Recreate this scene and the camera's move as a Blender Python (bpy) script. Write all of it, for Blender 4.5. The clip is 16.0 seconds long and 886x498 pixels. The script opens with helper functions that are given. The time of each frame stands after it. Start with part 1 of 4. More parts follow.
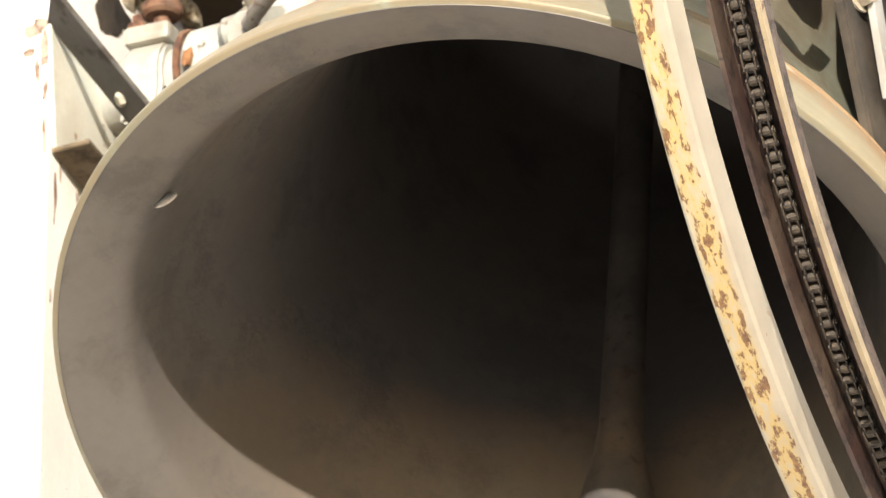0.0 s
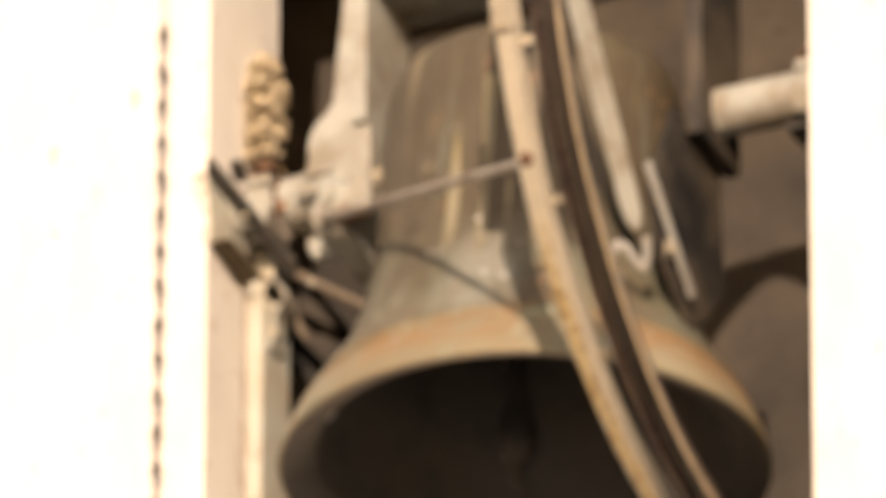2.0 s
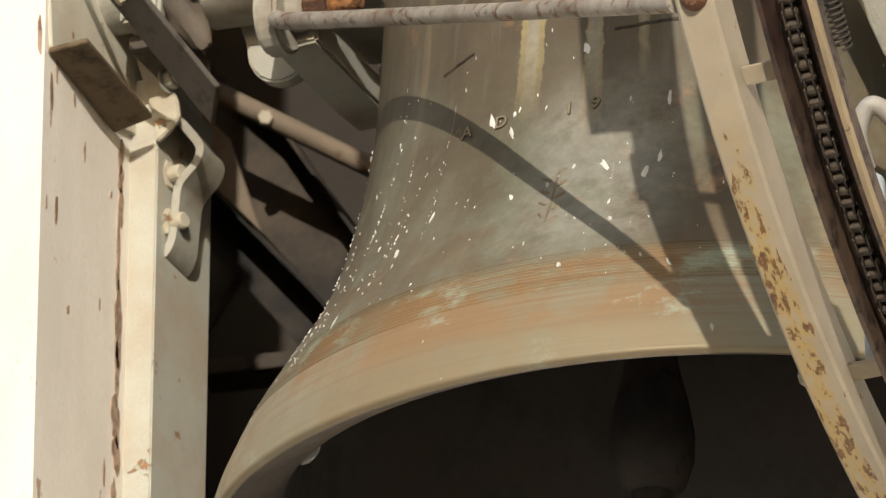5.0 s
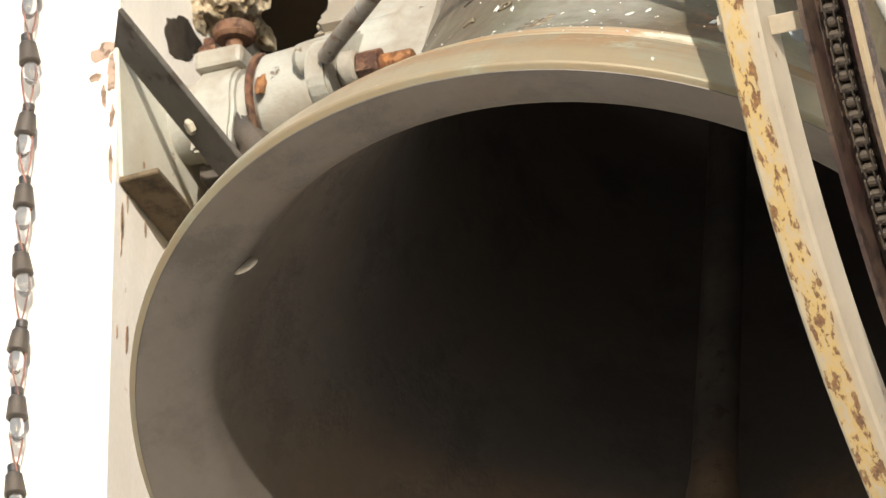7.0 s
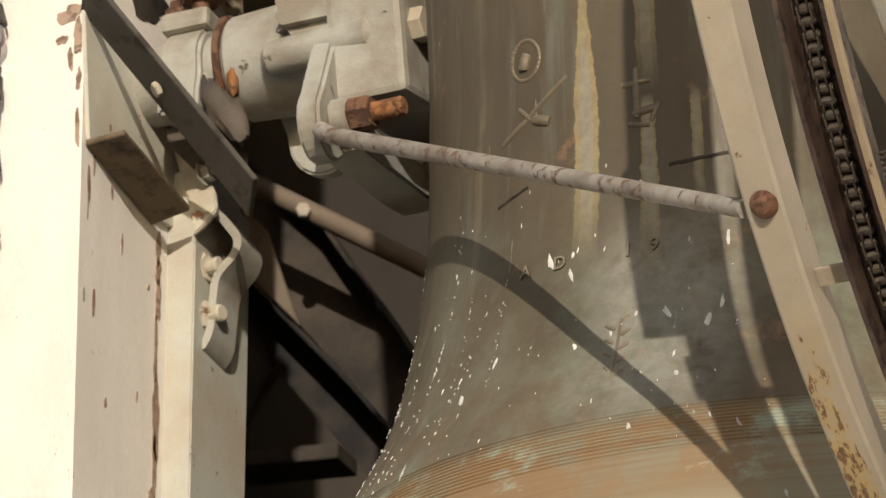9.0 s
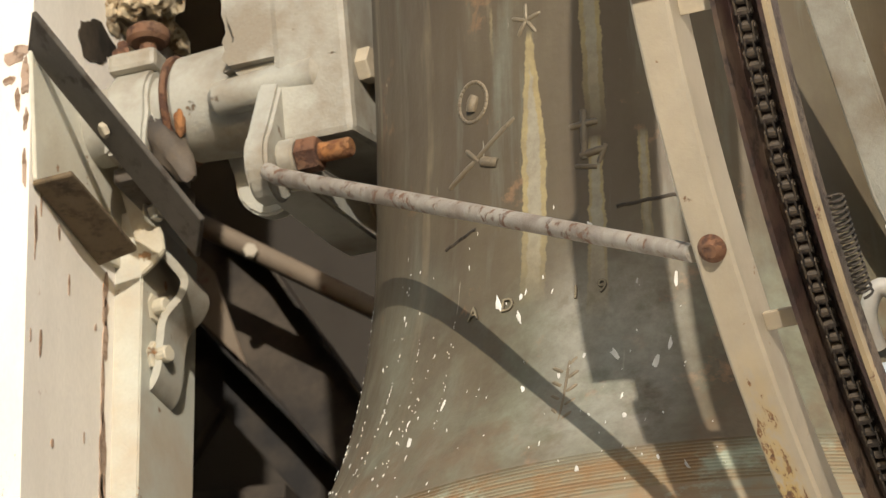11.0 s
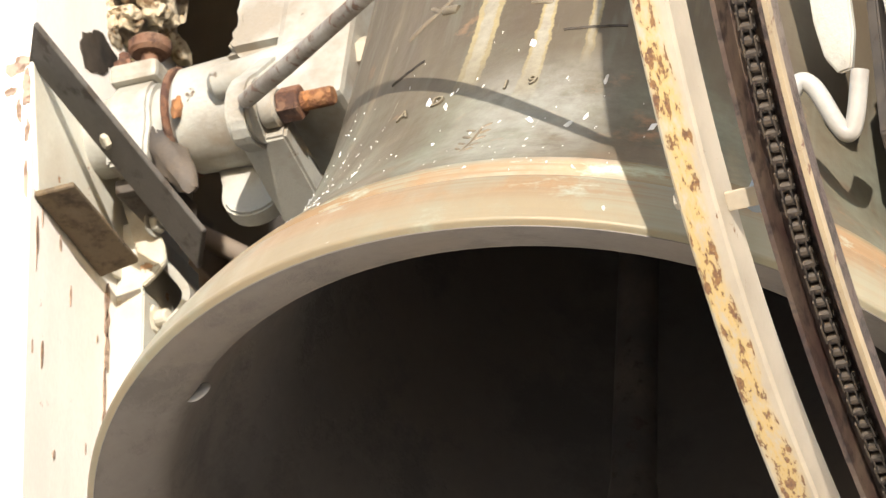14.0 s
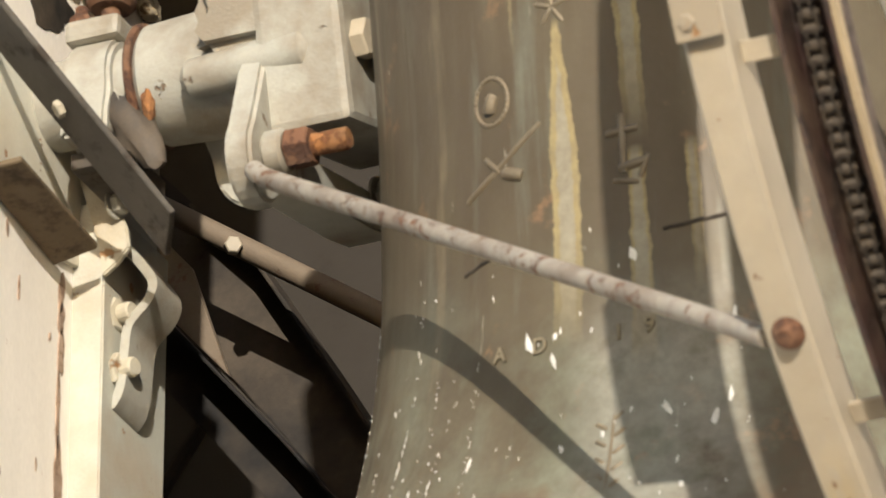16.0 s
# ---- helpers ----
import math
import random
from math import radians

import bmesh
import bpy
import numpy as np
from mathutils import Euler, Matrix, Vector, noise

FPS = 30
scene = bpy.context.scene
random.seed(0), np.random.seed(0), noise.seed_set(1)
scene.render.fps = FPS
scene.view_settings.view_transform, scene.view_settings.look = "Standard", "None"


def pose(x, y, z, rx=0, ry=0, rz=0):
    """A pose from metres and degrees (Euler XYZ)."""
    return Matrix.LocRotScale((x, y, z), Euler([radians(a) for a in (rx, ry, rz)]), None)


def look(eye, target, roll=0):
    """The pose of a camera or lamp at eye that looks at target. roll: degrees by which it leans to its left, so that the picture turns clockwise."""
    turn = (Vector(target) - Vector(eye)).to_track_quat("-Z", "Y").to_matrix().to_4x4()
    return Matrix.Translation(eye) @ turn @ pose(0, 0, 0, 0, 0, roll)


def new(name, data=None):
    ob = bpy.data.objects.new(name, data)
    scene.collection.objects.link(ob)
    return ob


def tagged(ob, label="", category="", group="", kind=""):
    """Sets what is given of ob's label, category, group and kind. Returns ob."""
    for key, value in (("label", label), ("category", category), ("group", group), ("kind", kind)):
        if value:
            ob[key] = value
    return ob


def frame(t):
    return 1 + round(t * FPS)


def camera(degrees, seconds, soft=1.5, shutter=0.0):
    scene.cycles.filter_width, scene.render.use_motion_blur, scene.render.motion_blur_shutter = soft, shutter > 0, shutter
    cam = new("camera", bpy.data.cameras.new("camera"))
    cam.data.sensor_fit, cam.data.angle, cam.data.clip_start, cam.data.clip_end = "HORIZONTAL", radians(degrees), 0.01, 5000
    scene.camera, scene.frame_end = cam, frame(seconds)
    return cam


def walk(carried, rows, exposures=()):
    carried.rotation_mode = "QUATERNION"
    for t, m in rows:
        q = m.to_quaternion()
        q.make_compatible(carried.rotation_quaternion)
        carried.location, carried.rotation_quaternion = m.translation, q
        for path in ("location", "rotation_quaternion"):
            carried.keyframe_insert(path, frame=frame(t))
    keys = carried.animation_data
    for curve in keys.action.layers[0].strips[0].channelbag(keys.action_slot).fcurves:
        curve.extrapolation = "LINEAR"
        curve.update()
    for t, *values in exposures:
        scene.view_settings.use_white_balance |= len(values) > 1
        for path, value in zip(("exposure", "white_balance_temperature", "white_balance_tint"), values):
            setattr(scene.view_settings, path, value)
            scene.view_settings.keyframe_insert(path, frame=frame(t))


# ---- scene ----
cam = camera(4.0, 16.0, soft=1.35)
# a long lens that stays focused on the bell
cam.data.dof.use_dof, cam.data.dof.focus_distance, cam.data.dof.aperture_fstop = True, 12.1, 22.0
H0 = 13.6                     # height of the bell's pivot over the ground
AZ, EL, DIST = 0.41332, 0.50846, 12.7517
SINK = Vector((math.sin(AZ) * math.cos(EL), -math.cos(AZ) * math.cos(EL), -math.sin(EL)))


def aim(pan, tilt, near):
    """Camera pose: turned by pan and tilt (degrees) from the line to the pivot, at near times the distance."""
    f, r = -SINK, Vector((math.cos(AZ), math.sin(AZ), 0))
    u = r.cross(f)
    p, q = radians(pan), radians(tilt)
    r, f = r * math.cos(p) - f * math.sin(p), r * math.sin(p) + f * math.cos(p)
    u, f = u * math.cos(q) - f * math.sin(q), u * math.sin(q) + f * math.cos(q)
    m = Matrix((r, u, -f)).transposed().to_4x4()
    m.translation = SINK * DIST * near + Vector((0, 0, H0))
    return m


# seconds, pan, tilt, distance factor
AIM = [
    (0.0, -0.985, -1.200, 1.045), (0.5, -0.760, -1.060, 1.310), (1.0, -0.411, -0.900, 1.754), (1.5, -0.385, -0.560, 1.961),
    (2.0, -0.412, -0.430, 1.961), (2.5, -0.425, -0.580, 1.887), (3.0, -0.430, -0.830, 1.818), (3.5, -0.585, -1.150, 1.613),
    (4.0, -0.787, -1.340, 1.316), (4.5, -0.987, -1.530, 1.111), (4.8, -1.060, -1.640, 1.031), (5.0, -1.086, -1.685, 1.002),
    (5.2, -1.105, -1.668, 1.000),
    (6.2, -1.290, -1.36, 1.0), (7.3, -1.423, -1.062, 1.0), (7.5, -1.418, -1.058, 0.999), (8.0, -1.363, -1.098, 1.0),
    (8.2, -1.352, -1.090, 1.0), (8.5, -1.316, -1.169, 1.0), (9.0, -1.260, -1.270, 1.0), (9.2, -1.251, -1.258, 1.0),
    (10.2, -1.12, -1.145, 1.0), (11.3, -1.003, -1.023, 1.0), (11.5, -1.001, -0.967, 1.0), (12.0, -0.970, -0.967, 1.0),
    (12.5, -0.894, -1.004, 0.997), (13.0, -0.881, -1.041, 0.997), (13.5, -0.959, -1.089, 0.997),
    (14.0, -1.031, -1.037, 0.999), (14.5, -1.073, -0.986, 1.0), (15.0, -1.078, -1.071, 0.998),
    (15.5, -1.084, -1.171, 0.946), (16.0, -1.213, -1.267, 0.865)]
# seconds, stops, kelvin, tint
EXPOSURE = [(0.0, 1.15, 6050, 10), (0.5, 1.5, 6300, 10), (1.0, 1.1, 7000, 14), (1.5, 0.85, 7300, 18), (2.0, 0.35, 7700, 22), (2.5, 0.0, 7900, 25),
            (3.0, -0.25, 7900, 25), (3.5, -0.15, 7500, 20), (4.5, 0.0, 6550, 10), (5.2, 0.0, 6400, 10), (6.5, 0.6, 6150, 10), (7.5, 0.62, 6150, 10),
            (8.3, 0.05, 6500, 12), (9.0, -0.2, 6550, 12), (10.0, -0.2, 6500, 10), (11.5, 0.3, 6450, 10), (12.5, 0.6, 6300, 10), (13.3, 1.15, 5950, 12),
            (14.0, 1.05, 6000, 12), (14.5, 0.7, 6250, 10), (15.2, 0.38, 6400, 10), (16.0, 0.42, 6400, 10)]
walk(cam, [(t, aim(p, q, n)) for t, p, q, n in AIM], EXPOSURE)

# ---- light ----
SUN_AZ, SUN_EL = 21.8, 13.2
world = bpy.data.worlds.new("sky")
scene.world = world
world.use_nodes = True
wt = world.node_tree
sky = wt.nodes.new("ShaderNodeTexSky")
sky.sky_type, sky.sun_disc = "NISHITA", False
sky.sun_elevation, sky.sun_rotation = radians(SUN_EL), radians(180 - SUN_AZ)
wt.links.new(sky.outputs[0], wt.nodes["Background"].inputs[0])
wt.nodes["Background"].inputs[1].default_value = 0.14
lamp = bpy.data.lights.new("sun", "SUN")
lamp.energy, lamp.angle, lamp.color = 4.0, radians(0.55), (1.0, 0.91, 0.78)
sun = new("sun", lamp)
a, e = radians(SUN_AZ), radians(SUN_EL)
sun.matrix_world = look((6, -20, H0 + 8), Vector((6, -20, H0 + 8)) - Vector(
    (math.sin(a) * math.cos(e), -math.cos(a) * math.cos(e), math.sin(e))))


# ---- materials ----
def nodes(name, rough=0.6, metal=0.0):
    m = bpy.data.materials.new(name)
    m.use_nodes = True
    b = m.node_tree.nodes["Principled BSDF"]
    b.inputs["Roughness"].default_value, b.inputs["Metallic"].default_value = rough, metal
    return m, m.node_tree, b


def coords(t, uv=False, scale=(1, 1, 1)):
    c, mp = t.nodes.new("ShaderNodeTexCoord"), t.nodes.new("ShaderNodeMapping")
    mp.inputs["Scale"].default_value = scale
    t.links.new(c.outputs["UV" if uv else "Object"], mp.inputs[0])
    return mp.outputs[0]


def noise_tex(t, at, scale, detail=5.0, rough=0.6, dist=0.0):
    n = t.nodes.new("ShaderNodeTexNoise")
    for k, v in (("Scale", scale), ("Detail", detail), ("Roughness", rough), ("Distortion", dist)):
        n.inputs[k].default_value = v
    t.links.new(at, n.inputs["Vector"])
    return n.outputs["Fac"]


def ramp(t, fac, lo, hi, c0=(0, 0, 0), c1=(1, 1, 1)):
    r = t.nodes.new("ShaderNodeValToRGB")
    r.color_ramp.elements[0].position, r.color_ramp.elements[1].position = lo, hi
    r.color_ramp.elements[0].color, r.color_ramp.elements[1].color = (*c0, 1), (*c1, 1)
    t.links.new(fac, r.inputs[0])
    return r.outputs[0]


def mix(t, fac, a, b, how="MIX"):
    n = t.nodes.new("ShaderNodeMix")
    n.data_type, n.blend_type = "RGBA", how
    for i, v in ((0, fac), (6, a), (7, b)):
        if isinstance(v, (tuple, float, int)):
            n.inputs[i].default_value = (*v, 1) if isinstance(v, tuple) else v
        else:
            t.links.new(v, n.inputs[i])
    return n.outputs[2]


def relief(t, b, height, strength, distance):
    n = t.nodes.new("ShaderNodeBump")
    n.inputs["Strength"].default_value, n.inputs["Distance"].default_value = strength, distance
    t.links.new(height, n.inputs["Height"])
    t.links.new(n.outputs[0], b.inputs["Normal"])


def worn(name, paint, under, lo=0.58, hi=0.62, scale=18, rough=0.55, metal=0.0, dirt=(0.16, 0.12, 0.08), bump=0.5,
         stretch=(1, 1, 1), dirty=0.5):
    """Paint with chips that show what is under it, dirt at a larger scale and a fine relief."""
    m, t, b = nodes(name, rough, metal)
    at = coords(t, scale=stretch)
    big, small, fine = noise_tex(t, at, scale * 0.3), noise_tex(t, at, scale, 8, 0.68), noise_tex(t, at, scale * 9)
    c = mix(t, ramp(t, big, 0.42, 0.62), paint, tuple(p * (1 - dirty) + d * dirty for p, d in zip(paint, dirt)))
    c = mix(t, ramp(t, fine, 0.3, 0.8, (0, 0, 0), (0.35, 0.35, 0.35)), c, tuple(p * 0.7 for p in paint))
    chips = ramp(t, small, lo, hi)
    c = mix(t, chips, c, under)
    t.links.new(c, b.inputs["Base Color"])
    h = mix(t, 0.6, fine, mix(t, 1.0, chips, (1, 1, 1), "DIFFERENCE"))
    relief(t, b, h, bump, 0.002)
    t.links.new(ramp(t, small, 0.3, 0.7, (rough - 0.12,) * 3, (min(1, rough + 0.15),) * 3), b.inputs["Roughness"])
    return m


PLASTER = worn("plaster", (0.85, 0.80, 0.72), (0.46, 0.34, 0.26), 0.645, 0.66, 34, 0.9, bump=0.6, dirty=0.12, stretch=(1, 1, 0.4))
ROUGH_STONE = worn("broken_masonry", (0.60, 0.50, 0.34), (0.24, 0.16, 0.085), 0.54, 0.60, 75, 0.95, bump=1.0)
CREAM = worn("cream_paint", (0.46, 0.40, 0.30), (0.30, 0.15, 0.05), 0.66, 0.69, 22, 0.5)
GREY = worn("grey_paint", (0.40, 0.392, 0.34), (0.20, 0.14, 0.09), 0.66, 0.69, 34, 0.55, dirt=(0.23, 0.185, 0.13), dirty=0.9, bump=0.9)
FRAME = worn("frame_paint", (0.49, 0.495, 0.43), (0.33, 0.19, 0.10), 0.635, 0.655, 34, 0.6, dirt=(0.42, 0.32, 0.22), dirty=0.6, bump=0.8)
DARKBAR = worn("weathered_steel", (0.052, 0.044, 0.037), (0.045, 0.028, 0.019), 0.57, 0.64, 30, 0.72)
# near black for the shade on the deep braces; also side plate, arm, spring
SHADED_STEEL = worn("shaded_steel", (0.010, 0.0085, 0.0075), (0.020, 0.012, 0.008), 0.6, 0.66, 14, 0.7)
RUST = worn("rust", (0.17, 0.078, 0.04), (0.085, 0.042, 0.028), 0.5, 0.6, 60, 0.85, bump=1.0)
BRIGHT_RUST = worn("fresh_rust", (0.36, 0.15, 0.045), (0.19, 0.08, 0.035), 0.5, 0.6, 90, 0.9, bump=1.0)
ROD = worn("rod_paint", (0.37, 0.335, 0.285), (0.19, 0.10, 0.06), 0.555, 0.615, 60, 0.55, dirt=(0.20, 0.155, 0.12), dirty=0.85, bump=0.9)
CHANNEL = worn("oily_rust", (0.045, 0.023, 0.019), (0.022, 0.013, 0.010), 0.5, 0.6, 40, 0.5)
CHAIN = worn("greasy_chain", (0.011, 0.009, 0.008), (0.026, 0.017, 0.013), 0.55, 0.65, 90, 0.48, 0.1)
# plaster near black: the belfry's shade is put into this colour
SHADED_INSIDE = worn("shaded_belfry_plaster", (0.036, 0.030, 0.024), (0.024, 0.019, 0.015), 0.6, 0.7, 5, 0.95)
GROUND = worn("paving", (0.29, 0.275, 0.25), (0.2, 0.185, 0.16), 0.55, 0.7, 2, 0.9)
WHITE = worn("white_paint", (0.40, 0.385, 0.35), (0.4, 0.28, 0.18), 0.70, 0.73, 26, 0.5)
BLACK = worn("black_plastic", (0.03, 0.028, 0.028), (0.05, 0.05, 0.05), 0.6, 0.7, 60, 0.5)
WIRE = worn("wire", (0.30, 0.12, 0.09), (0.12, 0.06, 0.05), 0.5, 0.6, 60, 0.6)
FLECK = worn("white_fleck", (0.80, 0.78, 0.72), (0.6, 0.58, 0.5), 0.6, 0.7, 60, 0.45)
CLIPCREAM = worn("clip_paint", (0.50, 0.46, 0.36), (0.30, 0.17, 0.08), 0.62, 0.65, 40, 0.6, dirt=(0.36, 0.27, 0.17), dirty=0.7, bump=0.9)
BEARER = worn("bearer_steel", (0.085, 0.075, 0.062), (0.045, 0.034, 0.025), 0.52, 0.6, 26, 0.75, dirt=(0.06, 0.05, 0.04), dirty=0.7)
BEAM = worn("beam_paint", (0.62, 0.60, 0.50), (0.30, 0.17, 0.09), 0.66, 0.69, 30, 0.6, dirt=(0.42, 0.35, 0.25), dirty=0.5, bump=0.8)
EDGE = worn("edge_paint", (0.36, 0.28, 0.17), (0.14, 0.07, 0.04), 0.6, 0.64, 40, 0.6)
GLASS, _t, _b = nodes("bulb_glass", 0.05)
_b.inputs["Transmission Weight"].default_value = 0.9


def maths(t, op, a, b=0.0, clamp=False):
    n = t.nodes.new("ShaderNodeMath")
    n.operation, n.use_clamp = op, clamp
    for i, v in ((0, a), (1, b)):
        if isinstance(v, (int, float)):
            n.inputs[i].default_value = v
        else:
            t.links.new(v, n.inputs[i])
    return n.outputs[0]


def band(t, x, centre, half, soft):
    """1 within half of centre, falling to 0 over soft."""
    off = maths(t, "ABSOLUTE", maths(t, "SUBTRACT", x, centre))
    return maths(t, "DIVIDE", maths(t, "SUBTRACT", half + soft, off), soft, True)


def bronze():
    """Patinated bronze; u runs round the bell in turns (0.5 is the front), v is the height over the lip in metres."""
    m, t, b = nodes("bell_bronze", 0.5, 0.08)
    b.inputs["Specular IOR Level"].default_value = 0.3
    streak = coords(t, True, (30, 1.6, 1))
    cloud = coords(t, True, (8, 5, 1))
    spot = coords(t, True, (60, 9, 1))
    o = coords(t)
    sep = t.nodes.new("ShaderNodeSeparateXYZ")
    t.links.new(coords(t, True), sep.inputs[0])
    u, v = sep.outputs[0], sep.outputs[1]
    wob = maths(t, "MULTIPLY", maths(t, "SUBTRACT", noise_tex(t, coords(t, True, (4, 9, 1)), 1.0, 5), 0.5), 0.018)
    uw = maths(t, "ADD", u, wob)
    c = mix(t, ramp(t, noise_tex(t, cloud, 1.0, 6), 0.35, 0.68), (0.092, 0.074, 0.046), (0.160, 0.135, 0.088))
    waist = maths(t, "MULTIPLY", ramp(t, maths(t, "ADD", v, maths(t, "MULTIPLY", wob, 6.0)), 0.30, 0.42),
                  ramp(t, noise_tex(t, coords(t, True, (24, 2.2, 1)), 1.0, 6, 0.62), 0.36, 0.60))
    c = mix(t, maths(t, "MULTIPLY", waist, 0.7), c, (0.088, 0.065, 0.041))
    c = mix(t, ramp(t, noise_tex(t, streak, 1.0, 5, 0.55), 0.60, 0.74), c, (0.33, 0.265, 0.165))
    c = mix(t, ramp(t, noise_tex(t, streak, 1.7, 6, 0.6), 0.55, 0.72), c, (0.175, 0.175, 0.135))
    c = mix(t, ramp(t, noise_tex(t, coords(t, True, (170, 7, 1)), 1.0, 3, 0.5), 0.715, 0.735), c, (0.50, 0.47, 0.38))
    low = maths(t, "MULTIPLY", band(t, v, 0.23, 0.08, 0.12), ramp(t, noise_tex(t, o, 7, 6, 0.65), 0.42, 0.62))
    c = mix(t, low, c, (0.190, 0.195, 0.140))
    blot = maths(t, "MULTIPLY", band(t, v, 0.20, 0.07, 0.08), ramp(t, noise_tex(t, coords(t, True, (22, 9, 1)), 1.0, 6, 0.66), 0.53, 0.63))
    c = mix(t, maths(t, "MULTIPLY", blot, 0.6), c, (0.150, 0.095, 0.055))
    c = mix(t, ramp(t, noise_tex(t, o, 11, 7, 0.7), 0.60, 0.70), c, (0.30, 0.17, 0.09))
    pale_patch = maths(t, "MULTIPLY", band(t, uw, 0.526, 0.020, 0.022), band(t, v, 0.25, 0.07, 0.07))
    c = mix(t, maths(t, "MULTIPLY", maths(t, "MULTIPLY", pale_patch, 0.7), ramp(t, noise_tex(t, o, 13, 7, 0.65), 0.36, 0.52)), c, (0.32, 0.31, 0.26))
    # run-off stains under the reliefs
    jag = maths(t, "MULTIPLY", maths(t, "SUBTRACT", noise_tex(t, coords(t, True, (90, 60, 1)), 1.0, 6, 0.72), 0.5), 0.0055)
    uj = maths(t, "ADD", u, jag)
    for u0, half, spread, v0, v1, rim_ in ((0.4852, 0.0015, 0.05, 0.626, 0.33, 0.0030), (0.5200, 0.0060, 0.0, 0.75, 0.50, 0.0026),
                                           (0.5190, 0.0036, 0.012, 0.50, 0.30, 0.0014), (0.5440, 0.0030, 0.0, 0.50, 0.36, 0.0012), (0.462, 0.0012, 0.0, 0.66, 0.60, 0.0005)):
        wide = maths(t, "ADD", maths(t, "MULTIPLY", maths(t, "SUBTRACT", v0, v), spread), half)
        wide = maths(t, "MINIMUM", wide, 0.0072)
        off = maths(t, "ABSOLUTE", maths(t, "SUBTRACT", uj, u0))
        ends = maths(t, "MULTIPLY", maths(t, "DIVIDE", maths(t, "SUBTRACT", v0, v), 0.012, True), maths(t, "DIVIDE", maths(t, "SUBTRACT", v, v1), 0.10, True))
        inside = maths(t, "DIVIDE", maths(t, "SUBTRACT", wide, off), 0.0007, True)
        core = maths(t, "DIVIDE", maths(t, "SUBTRACT", maths(t, "SUBTRACT", wide, rim_), off), 0.0010, True)
        c = mix(t, maths(t, "MULTIPLY", maths(t, "MULTIPLY", inside, ends), 0.75), c, (0.40, 0.32, 0.155))
        c = mix(t, maths(t, "MULTIPLY", maths(t, "MULTIPLY", core, ends), 0.85), c, (0.315, 0.29, 0.225))
    c = mix(t, ramp(t, noise_tex(t, o, 70, 5, 0.7), 0.35, 0.75, (0, 0, 0), (0.5, 0.5, 0.5)), c, (0.11, 0.085, 0.06))
    lip = maths(t, "ADD", v, maths(t, "MULTIPLY", wob, 0.5))
    lip = ramp(t, lip, 0.125, 0.145, (1, 1, 1), (0, 0, 0))
    lipc = mix(t, ramp(t, noise_tex(t, coords(t, True, (14, 4, 1)), 1.0, 6, 0.65), 0.47, 0.55), (0.275, 0.182, 0.098), (0.255, 0.23, 0.16))
    lipc = mix(t, ramp(t, noise_tex(t, coords(t, True, (10, 120, 1)), 1.0, 4), 0.45, 0.7), lipc, (0.24, 0.155, 0.085))
    lipc = mix(t, ramp(t, noise_tex(t, coords(t, True, (22, 12, 1)), 1.0, 6, 0.7), 0.58, 0.66), lipc, (0.34, 0.36, 0.28))
    edge = maths(t, "ADD", v, maths(t, "MULTIPLY", wob, 1.2))
    lipc = mix(t, ramp(t, edge, 0.035, 0.060, (0.6, 0.6, 0.6), (0, 0, 0)), lipc, (0.25, 0.225, 0.15))
    c = mix(t, lip, c, lipc)
    flecks = ramp(t, noise_tex(t, spot, 3.2, 3, 0.5), 0.74, 0.75)
    c = mix(t, flecks, c, (0.70, 0.68, 0.60))
    t.links.new(c, b.inputs["Base Color"])
    t.links.new(ramp(t, noise_tex(t, streak, 2.2, 5), 0.3, 0.75, (0.38,) * 3, (0.62,) * 3), b.inputs["Roughness"])
    relief(t, b, mix(t, 0.5, noise_tex(t, o, 45, 7, 0.65), noise_tex(t, spot, 1.5, 4)), 0.45, 0.003)
    return m


def rim_paint():
    """Cream paint, yellowed and worn to rust in long patches."""
    m, t, b = nodes("rim_paint", 0.5)
    o = coords(t)
    sep = t.nodes.new("ShaderNodeSeparateXYZ")
    t.links.new(o, sep.inputs[0])
    mid, fine = noise_tex(t, coords(t, scale=(2.6, 1, 1)), 42, 8, 0.68), noise_tex(t, o, 200, 5)
    drift = maths(t, "MULTIPLY", maths(t, "SUBTRACT", noise_tex(t, o, 9, 4), 0.5), 0.03)
    strip = band(t, maths(t, "ADD", sep.outputs[0], drift), 0.346, 0.007, 0.010)
    low = maths(t, "DIVIDE", maths(t, "ADD", maths(t, "ADD", sep.outputs[1], drift), 0.78), 0.12, True)
    where = maths(t, "MULTIPLY", strip, maths(t, "ADD", maths(t, "MULTIPLY", low, 0.9), 0.06))
    c = mix(t, ramp(t, noise_tex(t, o, 14, 5), 0.4, 0.7), (0.41, 0.36, 0.278), (0.34, 0.295, 0.225))
    c = mix(t, maths(t, "MULTIPLY", where, ramp(t, mid, 0.36, 0.50)), c, (0.46, 0.33, 0.13))
    rusty = maths(t, "MULTIPLY", maths(t, "GREATER_THAN", where, 0.35), ramp(t, mid, 0.535, 0.56))
    chips = ramp(t, noise_tex(t, o, 45, 8, 0.7), 0.665, 0.68)
    allr = maths(t, "MAXIMUM", rusty, chips)
    c = mix(t, allr, c, mix(t, ramp(t, fine, 0.35, 0.65), (0.25, 0.135, 0.05), (0.12, 0.062, 0.038)))
    t.links.new(c, b.inputs["Base Color"])
    relief(t, b, mix(t, 0.55, fine, mix(t, 1.0, allr, (1, 1, 1), "DIFFERENCE")), 0.6, 0.002)
    return m


